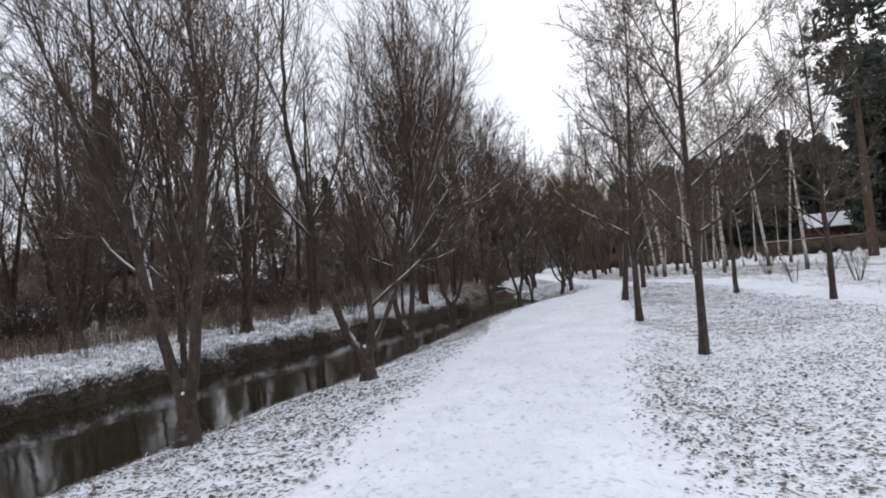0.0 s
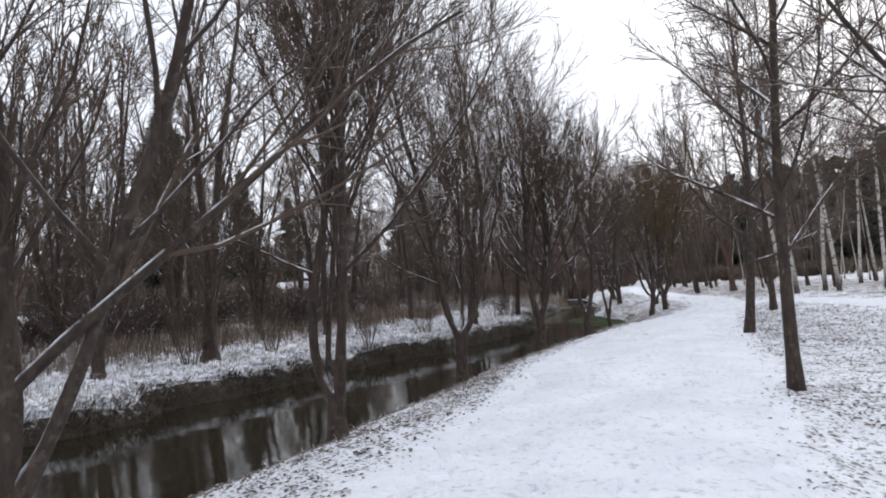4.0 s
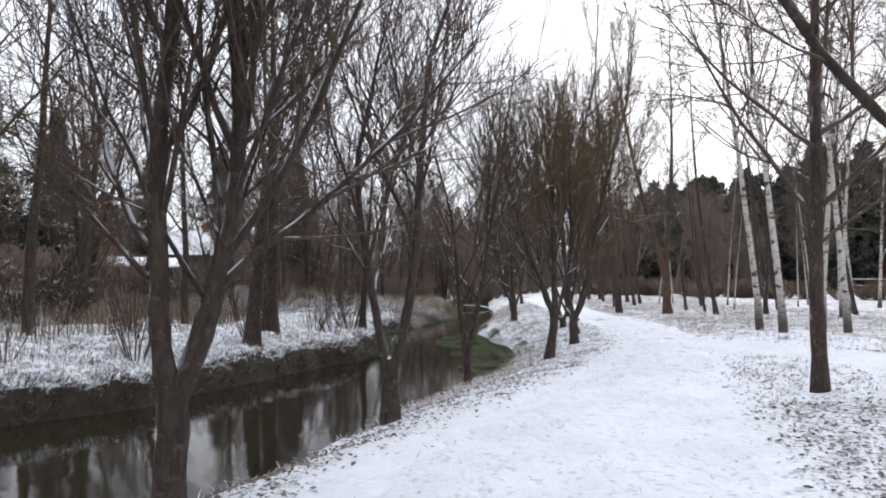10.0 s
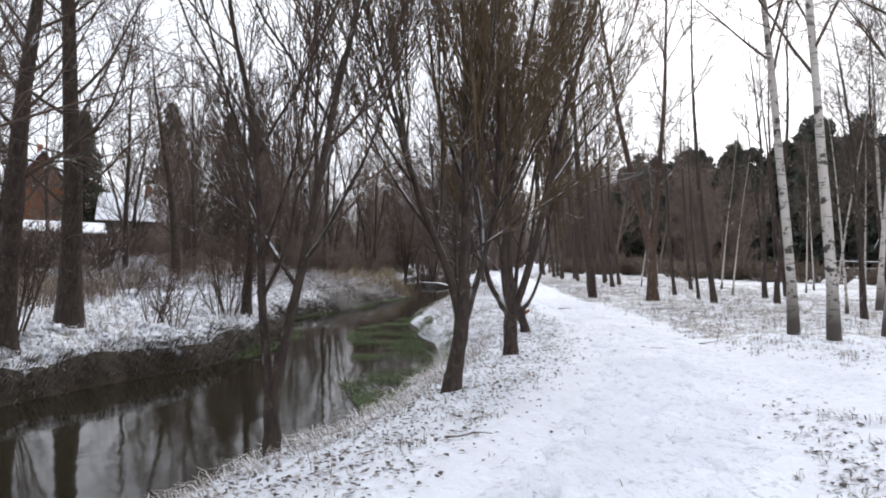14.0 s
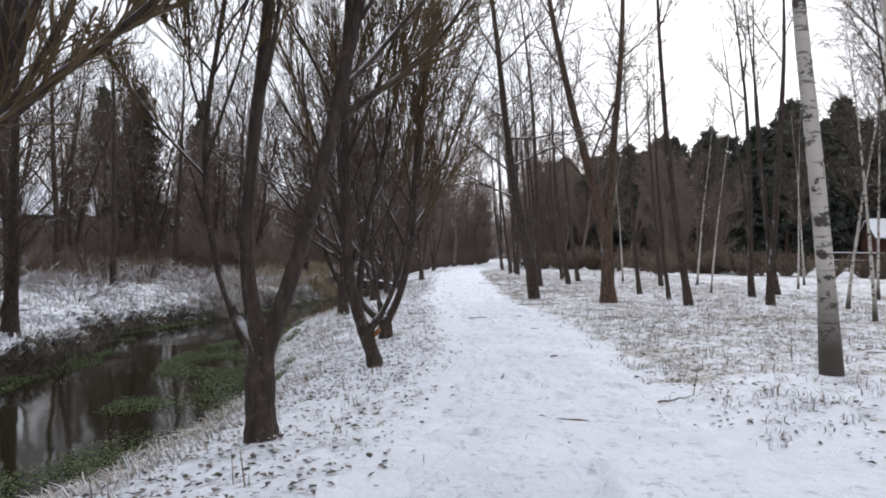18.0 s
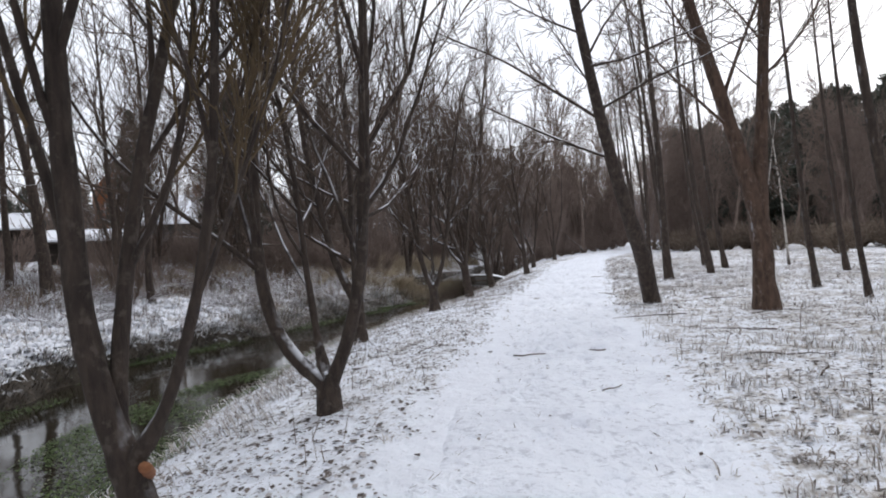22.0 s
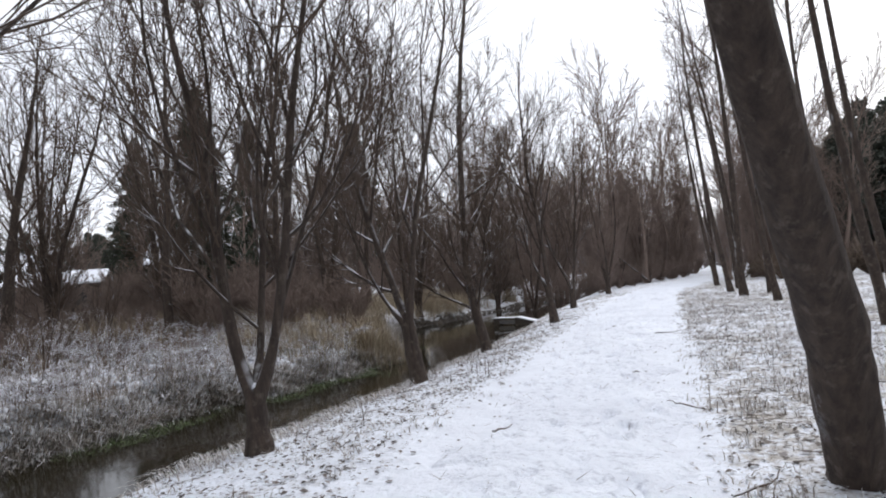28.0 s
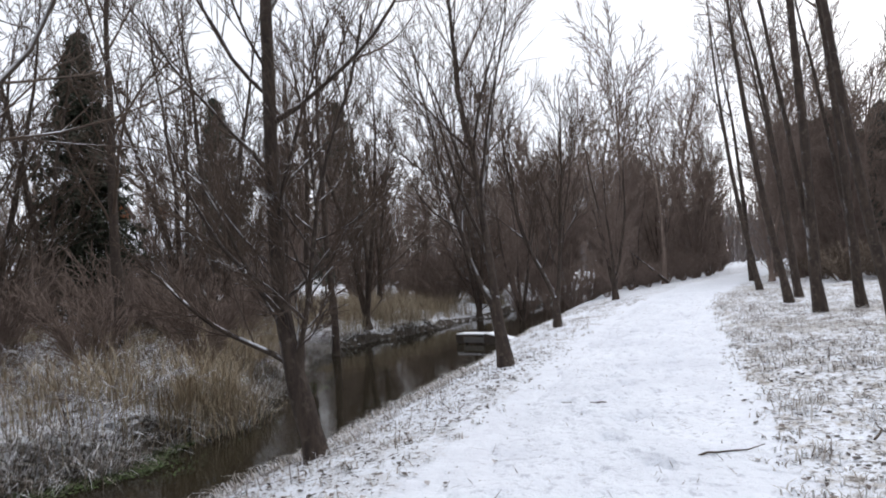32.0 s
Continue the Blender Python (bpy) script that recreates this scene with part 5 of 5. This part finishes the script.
blades("weed_stalks", x, y, (0.15, 0.6), 0.008, M_WEED, "brown withered weed stalks standing in the snow", "weeds", 5, 0.55, 0.16, bend=0.15)
x, y = field(12, 3200, 48, 66, "over", 0.6, 13, 0.40, 2.5)
blades("weed_stalks", x, y, (0.2, 0.75), 0.010, M_WEED, "tangled brown weed stalks on the far bank", "weeds", 7, 0.9, 0.18, bend=0.3)
x, y = field(13, 3000, 57, 84, "over", 0.5, 9, 0.42, 2.2)
blades("reeds", x, y, (0.4, 1.1), 0.012, M_REED, "straw-coloured dry reeds along the stream", "reeds", 14, 0.35, 0.14, bend=0.2)
rr_rng = np.random.RandomState(14)
x, y = rr_rng.normal(2.5, 0.3, 80), rr_rng.normal(59.8, 0.5, 80)
blades("reeds", x, y, (0.4, 1.1), 0.012, M_REED, "clump of tall straw-coloured reeds at the water", "reeds", 14, 0.30, 0.14, bend=0.25)
x, y = field(14, 420, 36, 47, "over", 7, 13, 0.5, 2.0)
blades("reeds", x, y, (0.3, 0.8), 0.012, M_REED, "straw-coloured dry grass on the far bank", "reeds", 12, 0.35, 0.14, bend=0.2)
x, y = field(17, 7000, 16, 62, "over", 5, 24, 0.3, 3.0)
blades("weed_stalks", x, y, (0.35, 1.0), 0.016, M_WEED, "brown withered weeds standing thick behind the bank", "weeds", 6, 0.35, 0.22, bend=0.15)
x, y = field(15, 130, 30, 62, "right", 0.2, 8, 0.4)
blades("weed_stalks", x, y, (0.12, 0.35), 0.007, M_WEED, "thin brown weed stalks beside the path", "weeds", 4, 0.4, 0.05)
x, y = field(16, 120, 33, 62, "left", 0.1, 0.9, 0.4)
blades("weed_stalks", x, y, (0.12, 0.3), 0.007, M_WEED, "thin brown weed stalks beside the path", "weeds", 3, 0.4, 0.05)


def water_plants(seed, n, y0, y1, edge, reach):
    rng = np.random.RandomState(seed)
    y = rng.uniform(y0, y1, n)
    t = rng.rand(n) ** 1.3 * reach * np.clip(1.3 * np.sin(np.pi * (y - y0) / (y1 - y0)), 0.05, 1)
    x = right_x(y) + 0.45 - t if edge == "right" else left_x(y) - 0.1 + t
    keep = vnoise(x, y, 0.8, seed) + rng.uniform(-0.25, 0.25, n) > 0.06
    x, y = x[keep], y[keep]
    n = len(x)
    a = rng.rand(n) * 6.28
    s = rng.uniform(0.008, 0.021, n)
    u = np.stack([np.cos(a), np.sin(a), rng.normal(0.1, 0.2, n)], 1) * s[:, None]
    w = np.stack([-np.sin(a), np.cos(a), rng.normal(0, 0.2, n)], 1) * s[:, None] * 0.6
    z = np.maximum(WATER_Z, ground_z(x, y)) + rng.uniform(0.0, 0.045, n)
    c = np.stack([x, y, z], 1)
    v = np.stack([c - u, c + w, c + u, c - w], 1)
    link("water_plants", v.reshape(-1, 3), np.arange(n * 4).reshape(-1, 4), M_GREEN, label="low green water plants along the stream edge", category="water plants", kind="stuff")


water_plants(1, 130000, 32.5, 47.5, "right", 2.3)
water_plants(6, 30000, 42.0, 52.0, "right", 1.0)
water_plants(2, 22000, 45, 60, "left", 0.9)
water_plants(3, 14000, 36, 47, "left", 0.7)
water_plants(5, 5000, 54.5, 59.5, "left", 1.1)
water_plants(4, 6000, 56, 66, "left", 1.0)


# ---- fallen sticks on and beside the path ----
def stick(seed, x, y, length, turn, r=0.009):
    rng = np.random.RandomState(seed)
    a = radians(turn)
    p = lines(rng, np.array([[x, y, 0.0]]), np.array([[math.cos(a), math.sin(a), 0.0]]), np.array([length]), 8, 0.14, 0)
    p[0, :, 2] = ground_z(p[0, :, 0], p[0, :, 1]) + 0.03 + 0.02 * rng.rand(8)
    v, f = tubes(p, taper(np.array([r]), np.array([0.003]), 8), 5)
    link("fallen_twig", v, f, M_TWIG, label="dark fallen twig lying on the snow", category="twig")


for q, (x, y, ln, a) in enumerate(((9.35, 40.2, 0.55, 20), (9.6, 42.3, 0.5, 160), (8.6, 42.0, 0.7, 25), (10.9, 41.6, 0.9, -20), (11.6, 43.2, 1.0, 150), (11.2, 40.4, 0.7, 60), (9.0, 46.2, 0.4, 100), (9.9, 47.4, 0.6, 30), (10.9, 45.5, 1.2, 170), (11.8, 45.0, 0.8, 10), (9.2, 34.6, 0.5, 165), (9.9, 35.2, 0.35, 20), (8.7, 36.2, 0.3, 70), (9.4, 37.6, 0.3, 10), (7.4, 42.4, 0.5, 80), (7.6, 46.3, 0.5, 75), (8.3, 48.7, 0.3, 60), (9.9, 49.5, 0.5, 140), (9.1, 51.5, 0.4, 10), (9.5, 55.8, 0.5, 35), (8.8, 57.4, 0.5, 170), (10.6, 56.2, 0.5, 60), (10.9, 50.6, 0.9, -35), (6.0, 29.5, 0.4, 10), (4.4, 22.3, 0.35, 5), (4.8, 26.6, 0.3, 15), (2.6, 8.3, 0.3, 120), (2.0, 6.2, 0.3, 15), (10.2, 52.4, 0.7, 110), (11.5, 47.6, 1.1, 15))):
    stick(200 + q, x, y, ln, a)


# ---- houses, fences and landing stage ----
def box(name, size, at, material, parent, label="", bevel=0.01):
    bm = bmesh.new()
    bmesh.ops.create_cube(bm, size=1, matrix=Matrix.Translation(at) @ Matrix.Diagonal((*size, 1)))
    if bevel:
        bmesh.ops.bevel(bm, geom=bm.edges[:], offset=bevel, segments=1, affect="EDGES")
    me = bpy.data.meshes.new(name)
    bm.to_mesh(me)
    bm.free()
    me.materials.append(material)
    ob = new(name, me)
    ob.parent = parent
    return tagged(ob, label)


def house(x, y, turn, w, d, h, rise, wall, label, chimney=False, dz=0.0):
    """A gabled house along its local x, with snow lying on the roof."""
    root = tagged(new("house"), label, "house")
    t = 0.22
    for s in (-1, 1):
        bm = bmesh.new()
        vs = [bm.verts.new(p) for p in ((-w / 2, 0, 0), (w / 2, 0, 0), (w / 2, 0, h), (-w / 2, 0, h))]
        bm.faces.new(vs)
        bmesh.ops.solidify(bm, geom=bm.faces[:], thickness=t)
        me = bpy.data.meshes.new("wall")
        bm.to_mesh(me)
        bm.free()
        me.materials.append(wall)
        o = new("wall", me)
        o.parent = root
        o.location = (0, s * (d / 2 - t / 2) + t / 2, 0)
        bm = bmesh.new()
        vs = [bm.verts.new(p) for p in ((0, -d / 2 + t, 0), (0, d / 2 - t, 0), (0, d / 2 - t, h), (0, 0, h + rise * (1 - 2 * t / d)), (0, -d / 2 + t, h))]
        bm.faces.new(vs)
        bmesh.ops.solidify(bm, geom=bm.faces[:], thickness=t)
        me = bpy.data.meshes.new("gable")
        bm.to_mesh(me)
        bm.free()
        me.materials.append(wall)
        o = new("gable", me)
        o.parent = root
        o.location = (s * (w / 2 - t / 2) - t / 2, 0, 0)
        ang = math.atan2(rise, d / 2)
        ln = math.hypot(rise, d / 2) + 0.45
        for nm, mt, th, up in (("roof_slope", M_PLANK, 0.12, 0.06), ("roof_snow", M_ROOFSNOW, 0.16, 0.21)):
            o = box(nm, (w + 0.8, ln, th), (0, 0, 0), mt, root, "thick white snow on the roof" if mt == M_ROOFSNOW else "", 0.04)
            o.matrix_basis = Matrix.Translation((0, s * (d / 4 + 0.12), h + rise / 2 + up - 0.06)) @ Matrix.Rotation(-s * ang, 4, "X")
    for q in range(max(1, int(w // 2.6))):
        xx = -w / 2 + 1.4 + q * 2.6
        win = box("window", (0.95, 0.06, 0.95), (xx, -d / 2 - 0.02, h * 0.55), M_PLANK, root, "", 0.01)
        box("pane", (0.8, 0.03, 0.8), (xx, -d / 2 - 0.05, h * 0.55), M_DARKGLASS, win, "", 0)
    box("door", (0.9, 0.06, 2.0), (w / 2 - 0.9, -d / 2 - 0.02, 1.0), M_PLANK, root, "dark plank door", 0.01)
    if chimney:
        box("chimney", (0.6, 0.6, 1.8), (w * 0.2, 0, h + rise + 0.3), M_ORANGE, root, "brick chimney", 0.02)
    root.matrix_basis = pose(x, y, gz(x, y) - 0.15 + dz, 0, 0, turn)
    return root


house(53.4, 91.4, -20, 9.5, 7, 2.9, 1.7, M_REDWALL, "dull red timber cabin with a snow-covered roof", dz=0.0)
house(-51.3, 110, -46, 6.0, 5.0, 8.4, 3.5, M_ORANGE, "tall orange-brown timber house with a steep gable", True)
house(-28.4, 91.5, 25, 6.0, 6.0, 3.2, 2.6, M_GREYWALL, "grey house with a steep snow-covered roof", True)
house(-37.6, 80.0, 40, 4.6, 4.5, 2.7, 1.2, M_PLANK, "dark timber barn with a snow-covered roof")
house(-43.5, 80.5, 42, 3.8, 4.5, 3.6, 1.2, M_GREYWALL, "tall grey barn with a snow-covered roof")
house(-26.6, 74.6, 35, 2.5, 2.8, 1.7, 0.6, M_PLANK, "small dark shed with a snow-covered roof")
house(-24.4, 76.0, 35, 1.9, 2.6, 1.8, 0.6, M_PLANK, "small dark shed with a snow-covered roof")

fence = tagged(new("plank_fence"), "weathered dark plank fence along the far gardens", "fence")
plank = None
fx0, fy0, fx1, fy1 = -62.0, 66.0, -17.0, 84.0
fa = math.degrees(math.atan2(fy1 - fy0, fx1 - fx0))
for q in range(280):
    t = q / 280
    x, y = fx0 + (fx1 - fx0) * t, fy0 + (fy1 - fy0) * t
    if plank is None:
        plank = box("plank", (0.15, 0.03, 1.9), (0, 0, 0.95), M_PLANK, fence, "", 0.008)
        o = plank
    else:
        o = new("plank", plank.data)
        o.parent = fence
    o.matrix_basis = pose(x, y, gz(x, y) - 0.1 + 0.05 * math.sin(q * 1.7), 0, 0, fa)

rail_fence = tagged(new("rail_fence"), "low rail fence with snow along its rails before the cabin", "fence")
for q in range(9):
    box("post", (0.12, 0.12, 1.3), (-9 + q * 2.25, 0, 0.55), M_PLANK, rail_fence, "", 0.01)
for z in (0.45, 1.05):
    box("rail", (18.3, 0.07, 0.13), (0, -0.10, z), M_PLANK, rail_fence, "", 0.01)
    box("snow_cover", (18.1, 0.09, 0.06), (0, -0.10, z + 0.093), M_ROOFSNOW, rail_fence, "snow lying along the rail", 0.02)
rail_fence.matrix_basis = pose(46.5, 79.5, gz(46.5, 79.5) + 0.25, 0, 0, -24)

stage = tagged(new("landing_stage"), "low dark plank landing stage with a snowy sloping ramp", "landing stage")
for q in range(5):
    box("deck_plank", (1.30, 0.17, 0.045), (-0.65, -0.36 + 0.18 * q, 0.30), M_PLANK, stage, "", 0.006)
box("snow_cover", (1.28, 0.88, 0.045), (-0.65, 0, 0.345), M_ROOFSNOW, stage, "white snow lying on the deck", 0.018)
# added dark board, paints in the shade below the deck
box("under_deck_panel", (0.34, 0.04, 0.27), (-1.12, -0.46, 0.14), M_PLANK, stage, "dark board painting in the shade below the deck", 0.006)
# added pale board, stands for the lighter opening beneath
box("under_deck_panel", (0.92, 0.04, 0.20), (-0.48, -0.42, 0.13), M_GREYWALL, stage, "pale board painting in the light opening below the deck", 0.006)
for px, py in ((-1.2, 0.38), (-0.05, 0.38), (-1.2, -0.38), (-0.05, -0.38)):
    box("post", (0.09, 0.09, 0.85), (px, py, -0.13), M_PLANK, stage, "", 0.008)
bm = bmesh.new()
front = [bm.verts.new((px, -0.42, pz)) for px, pz in ((0.02, 0.02), (0.95, -0.16), (1.85, -0.10), (1.85, 0.0), (0.02, 0.36))]
rear = [bm.verts.new((v.co.x, 0.42, v.co.z)) for v in front]
bm.faces.new(front)
bm.faces.new(rear[::-1])
for k in range(5):
    bm.faces.new((front[k], rear[k], rear[(k + 1) % 5], front[(k + 1) % 5]))
bmesh.ops.recalc_face_normals(bm, faces=bm.faces)
me = bpy.data.meshes.new("ramp")
bm.to_mesh(me)
bm.free()
me.materials.append(M_PLANK)
ramp_ob = new("ramp", me)
ramp_ob.parent = stage
snow = box("snow_cover", (1.80, 0.80, 0.045), (0, 0, 0), M_ROOFSNOW, stage, "white snow lying on the ramp", 0.018)
snow.matrix_basis = Matrix.Translation((0.93, 0, 0.205)) @ Matrix.Rotation(0.194, 4, "Y")
stage.matrix_basis = pose(4.10, 70.15, WATER_Z + 0.02, 0, 0, -20) @ Matrix.Diagonal((0.80, 0.50, 0.80, 1))
